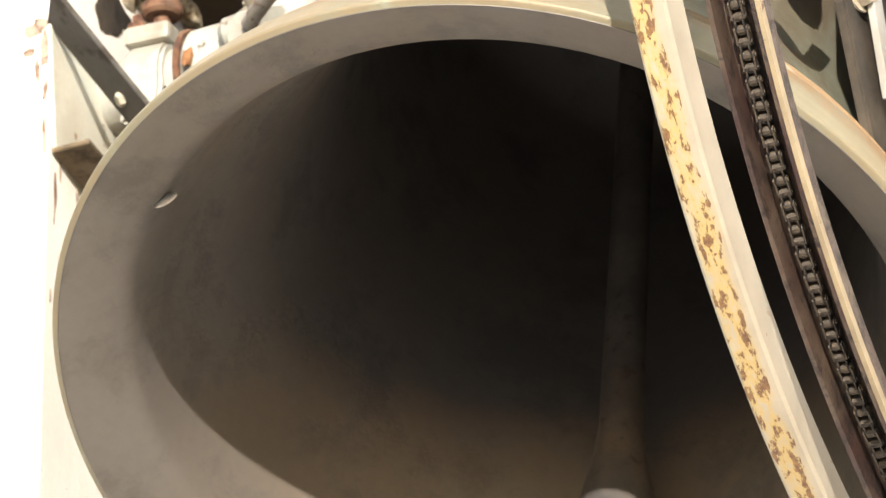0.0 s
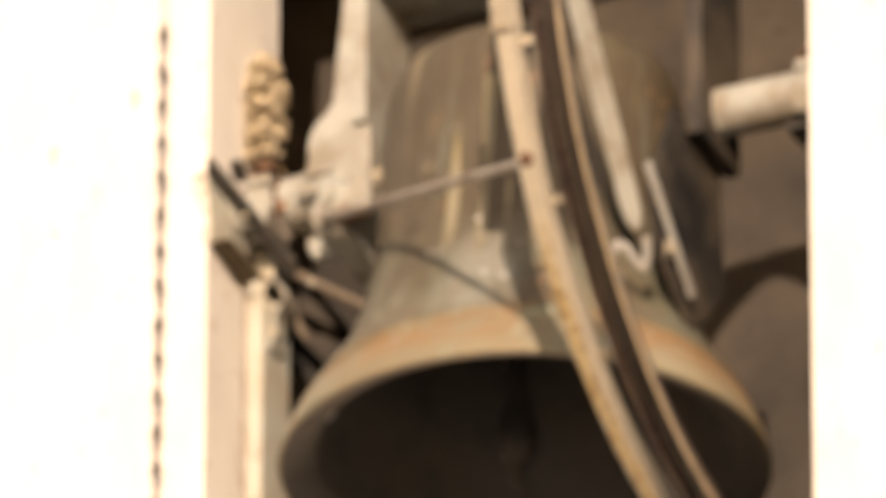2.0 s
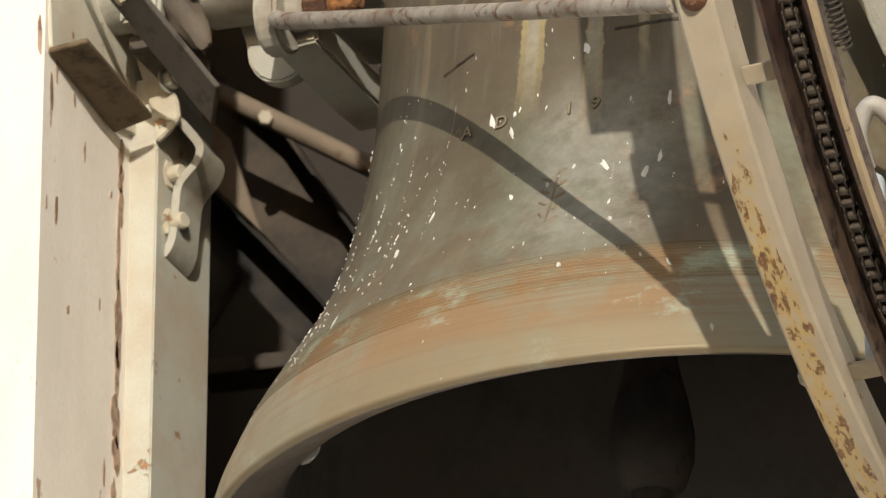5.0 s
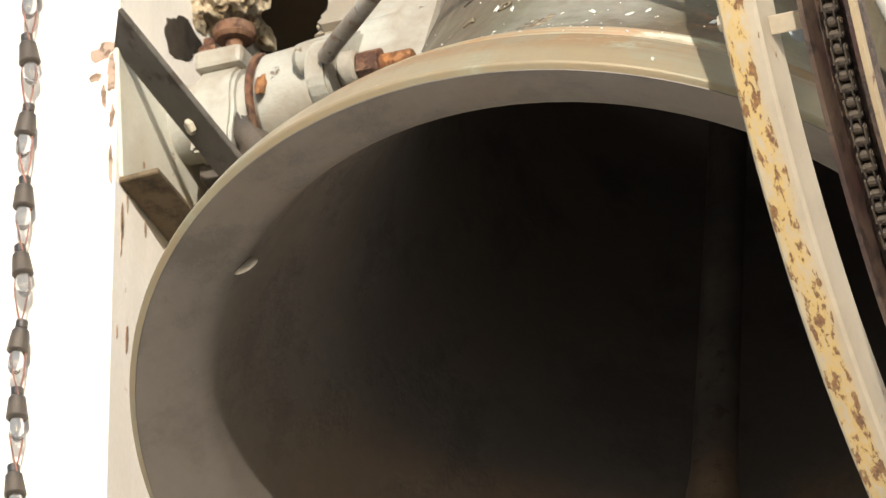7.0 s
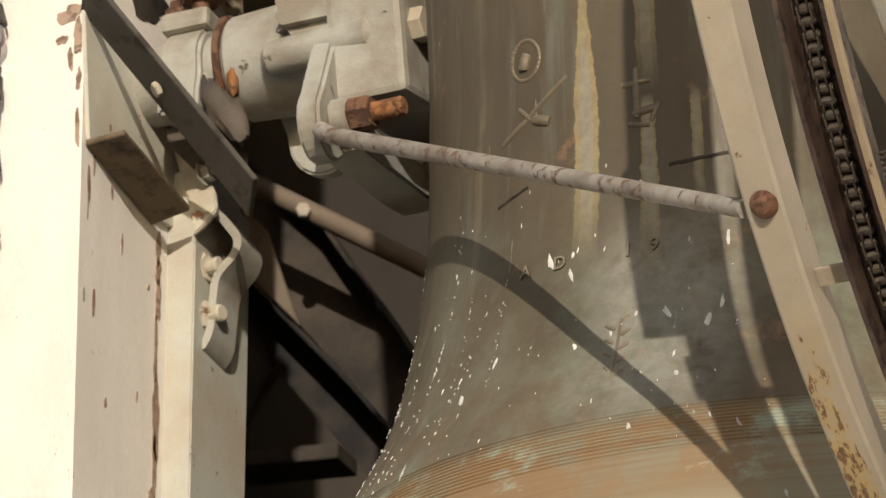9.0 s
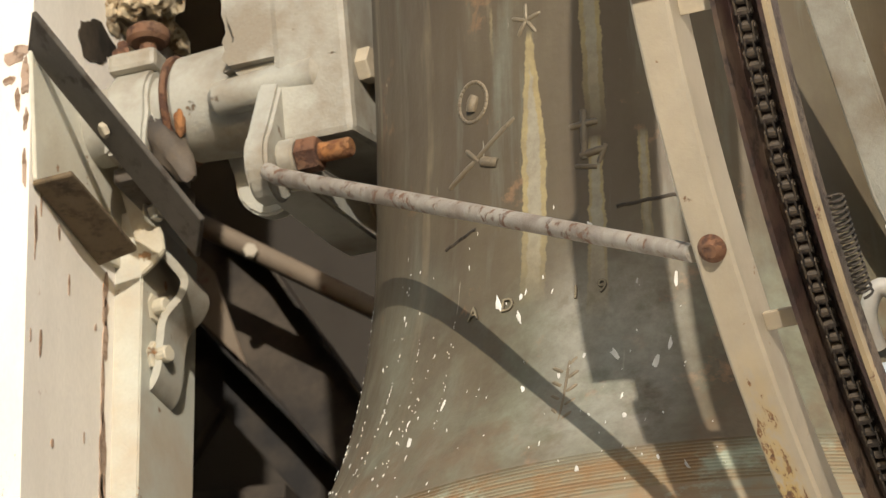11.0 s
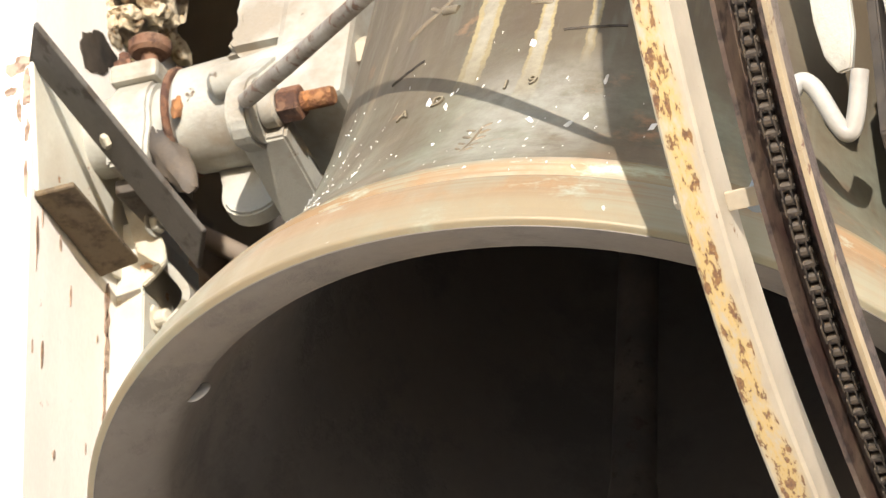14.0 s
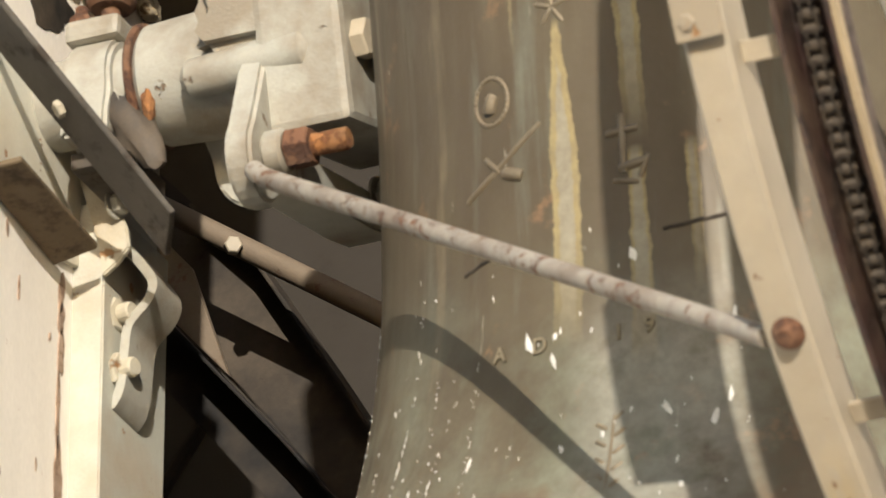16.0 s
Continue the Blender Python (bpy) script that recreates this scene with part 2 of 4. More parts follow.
BRONZE = bronze()
RIM = rim_paint()
BELL_INSIDE = worn("bell_inside", (0.145, 0.127, 0.110), (0.11, 0.096, 0.082), 0.5, 0.62, 9, 0.6, 0.2)
STAINED = worn("brown_stained_steel", (0.15, 0.105, 0.055), (0.07, 0.05, 0.032), 0.5, 0.64, 40, 0.8)
# dirty tan, darkened further for the shadow over the tie pipe
TAN = worn("dirty_shaded_tan_paint", (0.20, 0.155, 0.11), (0.15, 0.09, 0.055), 0.58, 0.64, 30, 0.7)
HOLE_SHADE = worn("hole_shade", (0.010, 0.009, 0.008), (0.016, 0.011, 0.009), 0.55, 0.65, 30, 0.7)
BLUE = worn("pale_blue_paint", (0.46, 0.53, 0.58), (0.3, 0.22, 0.15), 0.66, 0.70, 30, 0.5)


# ---- mesh helpers ----
def link(name, bm, material, parent=None, label="", smooth=False):
    me = bpy.data.meshes.new(name)
    bmesh.ops.recalc_face_normals(bm, faces=bm.faces)
    if smooth:
        for f in bm.faces:
            f.smooth = True
    bm.to_mesh(me)
    bm.free()
    if smooth:
        me.set_sharp_from_angle(angle=radians(38))
    me.materials.append(material)
    ob = new(name, me)
    if parent is not None:
        ob.parent = parent
    if label:
        ob["label"] = label
    return ob


part = link


def thing(name, label, category, at=(0, 0, 0), kind="", group=""):
    ob = new(name)
    ob.location = at
    return tagged(ob, label, category, group, kind)


def box(bm, lo, hi, bevel=0.0, m=None):
    lo, hi = Vector(lo), Vector(hi)
    geo = bmesh.ops.create_cube(bm, size=1.0)
    vs = geo["verts"]
    for v in vs:
        v.co = Vector(((lo[i] + hi[i]) / 2 + v.co[i] * (hi[i] - lo[i]) for i in range(3)))
        if m is not None:
            v.co = m @ v.co
    if bevel:
        es = list({e for v in vs for e in v.link_edges})
        bmesh.ops.bevel(bm, geom=es, offset=bevel, segments=2, affect="EDGES", profile=0.6)
    return bm


def frame_of(a, b, up=(0, 0, 1)):
    """Matrix whose x axis runs from a to b; z is as near to up as can be."""
    a, b = Vector(a), Vector(b)
    x = (b - a).normalized()
    y = Vector(up).cross(x).normalized()
    z = x.cross(y)
    m = Matrix((x, y, z)).transposed().to_4x4()
    m.translation = a
    return m, (b - a).length


def rod(bm, a, b, r, n=16, r2=None, bevel=0.0):
    m, l = frame_of(a, b, (0, 0, 1) if abs((Vector(b) - Vector(a)).normalized().z) < 0.95 else (1, 0, 0))
    rs = [(0, r - bevel), (bevel, r), (l - bevel, r if r2 is None else r2), (l, (r if r2 is None else r2) - bevel)] if bevel else \
        [(0, r), (l, r if r2 is None else r2)]
    rings = [[bm.verts.new(m @ Vector((x, q * math.cos(k * math.tau / n), q * math.sin(k * math.tau / n)))) for k in range(n)]
             for x, q in rs]
    for p, q in zip(rings, rings[1:]):
        for k in range(n):
            bm.faces.new((p[k], p[(k + 1) % n], q[(k + 1) % n], q[k]))
    bm.faces.new(rings[0])
    bm.faces.new(rings[-1])
    return bm


def tube(bm, pts, r, n=12):
    """A round bar along points."""
    pts = [Vector(p) for p in pts]
    rings, y0 = [], None
    for i, p in enumerate(pts):
        d = (pts[min(i + 1, len(pts) - 1)] - pts[max(i - 1, 0)]).normalized()
        y = (d.orthogonal() if y0 is None else y0 - d * y0.dot(d)).normalized()
        y0, z = y, d.cross(y)
        rings.append([bm.verts.new(p + (y * math.cos(k * math.tau / n) + z * math.sin(k * math.tau / n)) * r) for k in range(n)])
    for p, q in zip(rings, rings[1:]):
        for k in range(n):
            bm.faces.new((p[k], p[(k + 1) % n], q[(k + 1) % n], q[k]))
    bm.faces.new(rings[0])
    bm.faces.new(rings[-1])
    return bm


def curve_pts(ctrl, n=8):
    """Smooth points through control points."""
    c = [Vector(p) for p in ctrl]
    c = [c[0] * 2 - c[1], *c, c[-1] * 2 - c[-2]]
    out = []
    for i in range(1, len(c) - 2):
        for k in range(n):
            u = k / n
            out.append(0.5 * ((2 * c[i]) + (c[i + 1] - c[i - 1]) * u + (2 * c[i - 1] - 5 * c[i] + 4 * c[i + 1] - c[i + 2]) * u * u
                              + (3 * c[i] - c[i - 1] - 3 * c[i + 1] + c[i + 2]) * u ** 3))
    return out + [c[-2]]


def slab(bm, outline, depth, bevel=0.0):
    """A plate: an outline of points in space, pushed along the vector depth."""
    a = [bm.verts.new(Vector(p)) for p in outline]
    b = [bm.verts.new(Vector(p) + Vector(depth)) for p in outline]
    fs = [bm.faces.new(a), bm.faces.new(b[::-1])]
    n = len(a)
    for k in range(n):
        fs.append(bm.faces.new((a[k], b[k], b[(k + 1) % n], a[(k + 1) % n])))
    if bevel:
        bmesh.ops.recalc_face_normals(bm, faces=fs)
        bmesh.ops.bevel(bm, geom=list({e for f in fs for e in f.edges}), offset=bevel, segments=2, affect="EDGES")
    return bm


def angle_iron(bm, a, b, leg1, leg2, t=0.008, up=(0, 0, 1)):
    """An L-section from a to b: leg1 along the local z, leg2 along the local y."""
    m, l = frame_of(a, b, up)
    s1, s2 = (1 if leg1 > 0 else -1), (1 if leg2 > 0 else -1)
    sec = [(0, 0), (leg2, 0), (leg2, t * s1), (t * s2, t * s1), (t * s2, leg1), (0, leg1)]
    return slab(bm, [m @ Vector((0, y, z)) for y, z in sec], m.to_3x3() @ Vector((l, 0, 0)), 0.0012)


def hex_bolt(bm, at, axis, r, h, shank=0.0, washer=True):
    """A bolt head on a washer, with a domed end; axis points outwards."""
    at, axis = Vector(at), Vector(axis).normalized()
    if washer:
        rod(bm, at, at + axis * h * 0.2, r * 1.3, 20)
        at = at + axis * h * 0.2
    rod(bm, at, at + axis * h, r, 6, bevel=min(0.0015, h * 0.2))
    if shank:
        rod(bm, at + axis * h, at + axis * (h + shank), r * 0.55, 14, bevel=0.0015)
    return bm


def sweep_x(bm, section, a0=0.0, a1=360.0, n=96, uv=None):
    """A section of (x, radius) points swept round the x axis, from angle a0 to a1 (0 is down, 90 towards the front)."""
    full = abs(a1 - a0) > 359.9
    rows = []
    for k in range(n if full else n + 1):
        a = radians(a0 + (a1 - a0) * k / n)
        rows.append([bm.verts.new((x, -r * math.sin(a), -r * math.cos(a))) for x, r in section])
    for i in range(n):
        p, q = rows[i], rows[(i + 1) % len(rows)]
        for k in range(len(section)):
            j = (k + 1) % len(section)
            bm.faces.new((p[k], q[k], q[j], p[j]))
    if not full:
        bm.faces.new(rows[0])
        bm.faces.new(rows[-1])
    return bm


# ---- setting: ground and tower ----
bm = bmesh.new()
bmesh.ops.create_grid(bm, x_segments=2, y_segments=2, size=1500)
ground = tagged(link("ground", bm, GROUND), "worn sandy stone paving round the bell tower", "ground", kind="structure")


def wall(name, lo, hi, material, label, cat="wall"):
    b = box(bmesh.new(), lo, hi)
    return tagged(link(name, b, material), label, cat, kind="structure")


PIER_X, FRONT, BACK = -0.6446, -0.14, 1.6
wall("wall_pier_west", (-2.6, FRONT, 0.0), (PIER_X, 0.186, H0 + 3.0), PLASTER, "white lime-washed belfry pier with flaking paint")
wall("wall_pier_east", (0.6446, FRONT, 0.0), (2.9, 0.186, H0 + 3.0), PLASTER, "white lime-washed belfry pier beside the bell wheel")
wall("wall_sill", (PIER_X, FRONT, 0.0), (0.6446, 0.186, H0 - 1.0), PLASTER, "white lime-washed wall under the bell opening")
wall("wall_lintel", (PIER_X, FRONT, H0 + 1.75), (0.6446, 0.186, H0 + 3.0), PLASTER, "white lime-washed lintel over the bell opening")
wall("wall_back", (-2.6, BACK, H0 - 2.0), (2.9, BACK + 0.3, H0 + 3.0), SHADED_INSIDE, "bare plaster wall behind the bell, shade put into its colour")
# unseen side walls, floor and ceiling, added to keep light out of the belfry
wall("wall_side_west", (-2.9, 0.186, H0 - 2.0), (-2.6, BACK + 0.3, H0 + 3.0), SHADED_INSIDE, "unseen side wall added to keep the belfry dark")
wall("wall_side_east", (2.9, 0.186, H0 - 2.0), (3.2, BACK + 0.3, H0 + 3.0), SHADED_INSIDE, "unseen side wall added to keep the belfry dark")
wall("floor", (-2.6, 0.186, H0 - 2.0), (2.9, BACK, H0 - 1.7), SHADED_INSIDE, "unseen floor added to close off the belfry", "floor")
wall("ceiling", (-2.6, 0.186, H0 + 1.9), (2.9, BACK, H0 + 2.1), SHADED_INSIDE, "unseen ceiling added to keep the belfry dark", "ceiling")

# flaked plaster at the pier's corner and peeling paint down the reveal
FLAKE = worn("bare_plaster", (0.46, 0.33, 0.245), (0.27, 0.175, 0.115), 0.5, 0.58, 70, 0.95, bump=1.0)
pier = bpy.data.objects["wall_pier_west"]
random.seed(5)


def flake(bm, at, u, v, n=14):
    """A thin irregular scale with axes u and v."""
    at, u, v = Vector(at), Vector(u), Vector(v)
    out = u.cross(v).normalized() * 0.0012
    pts = []
    for k in range(n):
        a = math.tau * k / n
        q = random.uniform(0.85, 1.1) + 0.22 * math.sin(2 * a + len(bm.verts)) + 0.12 * math.sin(5 * a)
        pts.append(at + (u * math.cos(a) + v * math.sin(a)) * q)
    rim_, top_ = [bm.verts.new(p) for p in pts], [bm.verts.new(p + out) for p in pts]
    for k in range(n):
        bm.faces.new((rim_[k], rim_[(k + 1) % n], top_[(k + 1) % n], top_[k]))
    bm.faces.new(top_)


bm = bmesh.new()
for x, z, w, h in ((-0.662, 0.022, 0.014, 0.010), (-0.652, -0.004, 0.006, 0.018), (-0.660, -0.030, 0.003, 0.014), (-0.670, -0.006, 0.006, 0.006),
                   (-0.650, -0.055, 0.003, 0.012), (-0.6500, -0.11, 0.003, 0.02)):
    flake(bm, (x, FRONT + 0.0002, H0 + z), (w, 0, 0), (0, 0, h), 18)
for k in range(28):
    y, z = (-0.128 + random.random() ** 2 * 0.06, random.uniform(-0.35, 0.05)) if k < 12 else \
        (random.gauss(0.030, 0.006), random.uniform(-1.0, -0.12)) if k < 22 else (random.uniform(-0.12, 0.04), random.uniform(-1.0, -0.1))
    flake(bm, (PIER_X - 0.0002, y, H0 + z), (0, random.uniform(0.0008, 0.0035), 0), (0, 0, random.uniform(0.004, 0.022)), 10)
random.seed(21)
z = -1.02
while z < -0.16:
    h = random.uniform(0.014, 0.05)
    flake(bm, (PIER_X - 0.0002, 0.040 + random.gauss(0, 0.0025), H0 + z), (0, random.uniform(0.004, 0.010), 0), (0, 0, h), 16)
    z += h * 1.7
tagged(link("plaster_flake", bm, FLAKE, pier, "brown patches where the plaster has flaked"), kind="stuff")

# ---- the swinging bell ----
bell = thing("church_bell", "old patinated bronze bell swinging with its headstock and drive wheel", "bell", (0, 0, H0))
PROFILE = [(-0.712, 0.475), (-0.708, 0.4815), (-0.70, 0.4805), (-0.675, 0.474), (-0.65, 0.464), (-0.60, 0.440), (-0.55, 0.4088), (-0.50, 0.3768),
           (-0.45, 0.3533), (-0.40, 0.3371), (-0.35, 0.3246), (-0.28, 0.3124), (-0.20, 0.3055), (-0.10, 0.2999), (0.05, 0.2963),
           (0.12, 0.290), (0.16, 0.272), (0.19, 0.235), (0.205, 0.16), (0.21, 0.05), (0.212, 0.001)]
INNER_PROFILE = [(-0.712, 0.474), (-0.706, 0.457), (-0.694, 0.432), (-0.680, 0.412), (-0.66, 0.402), (-0.60, 0.385), (-0.55, 0.365), (-0.50, 0.340), (-0.45, 0.320),
                 (-0.35, 0.295), (-0.2, 0.277), (0.05, 0.268), (0.12, 0.25), (0.16, 0.18), (0.17, 0.05), (0.171, 0.001)]
BX, BY, BK = -0.012, 0.024, 0.05


def smooth_profile(pts, step):
    out = []
    for p in curve_pts([(r, 0, z) for z, r in pts], step):
        out.append((p.z, p.x))
    return out


def bell_r(z):
    for (z0, r0), (z1, r1) in zip(PROFILE[1:], PROFILE[2:]):
        if z0 <= z <= z1:
            return r0 + (r1 - r0) * (z - z0) / (z1 - z0)
    return 0.3


def on_bell(deg, z, out=0.0):
    """A place on the bell's skin: degrees round from the front, height, distance off the skin; and its outward direction."""
    a = radians(deg)
    slope = (bell_r(z + 0.01) - bell_r(z - 0.01)) / 0.02
    n = Vector((math.sin(a), -math.cos(a), -slope)).normalized()
    r = bell_r(z)
    return Vector((BX + r * math.sin(a), BY + BK * z - r * math.cos(a), z)) + n * out, n


def revolve(bm, prof, n=160):
    uv = bm.loops.layers.uv.new("round")
    rings = [[bm.verts.new((BX + r * math.sin(math.tau * k / n + math.pi), BY + BK * z - r * math.cos(math.tau * k / n + math.pi), z)) for k in range(n)]
             for z, r in prof]
    for i in range(len(prof) - 1):
        for k in range(n):
            f = bm.faces.new((rings[i][k], rings[i][(k + 1) % n], rings[i + 1][(k + 1) % n], rings[i + 1][k]))
            for lp, (j, q) in zip(f.loops, ((i, k), (i, k + 1), (i + 1, k + 1), (i + 1, k))):
                lp[uv].uv = (q / n, prof[j][0] + 0.712)
    return bm


# turned grooves above the lip
outer = []
for z, r in smooth_profile(PROFILE, 12):
    outer.append((z, r))
fine = []
for (z0, r0), (z1, r1) in zip(outer, outer[1:]):
    fine.append((z0, r0))
    if -0.625 < z0 < -0.575:
        fine += [(z0 + (z1 - z0) * 0.35, r0 + (r1 - r0) * 0.35 - 0.0018), (z0 + (z1 - z0) * 0.6, r0 + (r1 - r0) * 0.6 - 0.0018)]
fine.append(outer[-1])
shell = part("bell_shell", revolve(bmesh.new(), fine), BRONZE, bell, "patinated bronze shell with pale streaks", True)
part("bell_inside", revolve(bmesh.new(), smooth_profile(INNER_PROFILE, 5), 96), BELL_INSIDE, bell, "dull brown bronze inside", True)
bm = revolve(bmesh.new(), [(-0.7115, 0.4755), (-0.7128, 0.4747), (-0.7115, 0.4735)])
part("lip", bm, BELL_INSIDE, bell, "", True)

# ring of the wheel that carries the stay
AX0, AX1, AR = 0.330, 0.368, 0.982
bm = sweep_x(bmesh.new(), [(AX0 + 0.003, AR), (AX1 - 0.003, AR), (AX1, AR - 0.003), (AX1, AR - 0.048), (AX1 - 0.006, AR - 0.048),
                           (AX1 - 0.006, AR - 0.007), (AX0, AR - 0.007), (AX0, AR - 0.003)], n=160)
wheel = part("wheel_rim", bm, RIM, bell, "cream-painted steel rim chipped to rust", True)
CX0, CX1, CR = 0.411, 0.461, 0.990
bm = sweep_x(bmesh.new(), [(CX0, CR), (CX0 + 0.005, CR), (CX0 + 0.005, CR - 0.034), (CX1 - 0.005, CR - 0.034), (CX1 - 0.005, CR), (CX1, CR),
                           (CX1, CR - 0.042), (CX0, CR - 0.042)], n=160)
channel = part("chain_channel", bm, CHANNEL, bell, "rusty steel channel ring with oil", True)


def at_arc(deg, r, x):
    a = radians(deg)
    return Vector((x, -r * math.sin(a), -r * math.cos(a)))


# roller chain: one mesh for each pair of links
PITCH = 0.0127
bm = bmesh.new()
for y0, sx in ((-0.00635, 0.0064), (0.00635, 0.0044)):
    for sgn in (-1, 1):
        pts = []
        for k in range(18):
            a = math.tau * k / 18
            c, q = math.cos(a), math.sin(a)
            pts.append((sgn * sx - 0.0009, y0 + math.copysign(0.0052, c) + 0.0055 * c, 0.0058 * q * (0.85 if abs(c) < 0.45 else 1)))
        slab(bm, pts, (0.0018, 0, 0))
for y in (-0.0127, 0.0):
    rod(bm, (-0.0040, y, 0), (0.0040, y, 0), 0.0052, 10)
    rod(bm, (-0.0086, y, 0), (0.0086, y, 0), 0.0028, 8)
me = bpy.data.meshes.new("chain_link")
bm.to_mesh(me)
bm.free()
me.materials.append(CHAIN)
step = math.degrees(PITCH * 2 / (CR - 0.024))
for k in range(int(150 / step)):
    deg = -25 + k * step
    ob = new("chain_link", me)
    ob.parent = channel
    ob.matrix_basis = Matrix.Translation(at_arc(deg, CR - 0.024, (CX0 + CX1) / 2 - 0.003)) @ Matrix.Rotation(-radians(deg), 4, "X") @ \
        Matrix.Rotation(radians(random.uniform(-3, 3)), 4, "Z")

# pale edge of the channel, lugs, joint plates, bolts and spokes of the wheel
bm = sweep_x(bmesh.new(), [(CX1, CR + 0.001), (CX1 + 0.005, CR + 0.001), (CX1 + 0.005, CR - 0.010), (CX1, CR - 0.010)], n=160)
part("channel_edge", bm, EDGE, channel, "brownish worn edge strip", True)


def arc_box(deg, r, x0, x1, along, thick, bevel=0.001):
    m = Matrix.Translation(at_arc(deg, r, 0)) @ Matrix.Rotation(-radians(deg), 4, "X")
    return box(bmesh.new(), (x0, -along / 2, -thick), (x1, along / 2, 0), bevel, m)


def arc_out(deg):
    return Vector((0, -math.sin(radians(deg)), -math.cos(radians(deg))))


for deg in (-48, -5, 33.5, 52.5, 71, 110, 150, 190, 230, 270):
    lug = part("lug", arc_box(deg, AR - 0.030, AX1, CX0, 0.018, 0.006), CREAM, wheel, "cream-painted steel lug")
    part("lug_bolt", hex_bolt(bmesh.new(), at_arc(deg, AR - 0.030, AX1 + 0.012), arc_out(deg), 0.0050, 0.003), CREAM, lug)
part("rod_bolt", rod(bmesh.new(), at_arc(57.7, AR - 0.004, 0.350), at_arc(57.7, AR + 0.009, 0.350), 0.0142, 24, 0.011, bevel=0.004), RUST, wheel,
     "rusty domed bolt head", True)
part("rim_bolt", hex_bolt(bmesh.new(), at_arc(34.2, AR - 0.016, AX0 + 0.002), (-1, 0, 0), 0.009, 0.007), CREAM, wheel)
for d0, d1, wide in ((78.5, 92.0, 0.046), (92.4, 108.0, 0.038)):
    bm = sweep_x(bmesh.new(), [(AX0 - wide, AR - 0.010), (AX0, AR - 0.010), (AX0, AR - 0.034), (AX0 - wide, AR - 0.034)], d0, d1, 8)
    part("rim_plate", bm, CREAM, wheel, "cream-painted steel plate on the rim")
joint = part("joint_plate", arc_box(74.6, AR + 0.004, AX0 - 0.001, AX1 + 0.001, 0.085, 0.005), CREAM, wheel, "cream-painted splice plate")
for deg in (73.0, 74.8, 76.5):
    part("plate_bolt", hex_bolt(bmesh.new(), at_arc(deg, AR + 0.004, 0.341), arc_out(deg), 0.0075, 0.007), CREAM, joint)
bm = rod(bmesh.new(), (0.388, -0.505, -0.780), (0.318, -0.325, -0.520), 0.0125, 16)
part("strut", bm, BLUE, wheel, "pale blue painted steel strut", True)
# coil spring beside the channel
bm = tube(bmesh.new(), [at_arc(53 + 6 * k / 180, AR - 0.02 + 0.009 * math.cos(k * 0.628), 0.474 + 0.007 * math.sin(k * 0.628)) for k in range(181)], 0.0014, 6)
part("coil_spring", bm, SHADED_STEEL, channel, "dark rusty coil spring", True)

# hook bar and plate by the bell's east side
bm = tube(bmesh.new(), curve_pts([(0.288, -0.262, -0.475), (0.290, -0.284, -0.448), (0.305, -0.294, -0.426), (0.319, -0.286, -0.430), (0.334, -0.258, -0.456),
                                  (0.344, -0.250, -0.462), (0.352, -0.258, -0.446), (0.361, -0.279, -0.410)], 8), 0.0092, 14)
part("hook_bar", bm, WHITE, bell, "bent white-painted steel bar", True)
bm = slab(bmesh.new(), [(0.300, -0.860, 0.390), (0.302, -0.298, -0.300), (0.302, -0.275, -0.330), (0.307, -0.252, -0.357), (0.318, -0.240, -0.370), (0.332, -0.241, -0.368),
                        (0.339, -0.26, -0.338), (0.341, -0.292, -0.298), (0.343, -0.855, 0.395)], (0, 0.008, 0.006), 0.002)
part("strap", bm, GREY, bell, "grey-painted steel strap")
bm = slab(bmesh.new(), [(0.348, -0.26, -0.30), (0.350, -0.20, -0.42), (0.352, -0.06, -0.52), (0.352, 0.10, -0.35), (0.352, 0.08, -0.05), (0.350, -0.14, -0.05)],
          (0.012, 0, 0), 0.002)
side = part("side_plate", bm, SHADED_STEEL, bell, "dark weathered steel side plate")
part("side_bolt", hex_bolt(bmesh.new(), (0.362, -0.178, -0.386), (1, -0.25, 0), 0.014, 0.013), CREAM, side, "cream-painted hexagon bolt")
m, l = frame_of((0.372, -0.30, -0.26), (0.376, -0.09, -0.45))
part("edge_strip", box(bmesh.new(), (0, -0.004, -0.012), (l, 0.004, 0.012), 0.001, m), WHITE, side, "white-painted edge strip")

# headstock: trunnion, arms and beam over the crown
part("trunnion_pin", rod(bmesh.new(), (-0.66, 0, 0), (-0.50, 0, 0), 0.04, 32), GREY, bell, "", True)
bm = rod(bmesh.new(), (-0.536, 0, 0), (-0.335, 0, 0), 0.055, 48, 0.066, bevel=0.005)
headstock = part("headstock_arm", bm, GREY, bell, "grey-painted cast iron trunnion arm", True)
part("collar", rod(bmesh.new(), (-0.543, 0, 0), (-0.536, 0, 0), 0.058, 40, bevel=0.002), RUST, headstock, "rusty steel collar", True)
bm = bmesh.new()
bmesh.ops.create_icosphere(bm, subdivisions=3, radius=0.011)
for v in bm.verts:
    v.co = Vector((v.co.x * 0.6, v.co.y * 0.5, v.co.z * 1.4)) * (1 + 0.4 * noise.noise(v.co * 160)) + Vector((-0.523, -0.050, -0.026))
part("rust_scab", bm, BRIGHT_RUST, headstock, "bright orange scab of rust", True)
# raised key along the arm
bm = rod(bmesh.new(), (-0.482, -0.060, -0.016), (-0.350, -0.070, -0.014), 0.018, 20, 0.021, bevel=0.008)
part("arm_key", bm, GREY, headstock, "", True)
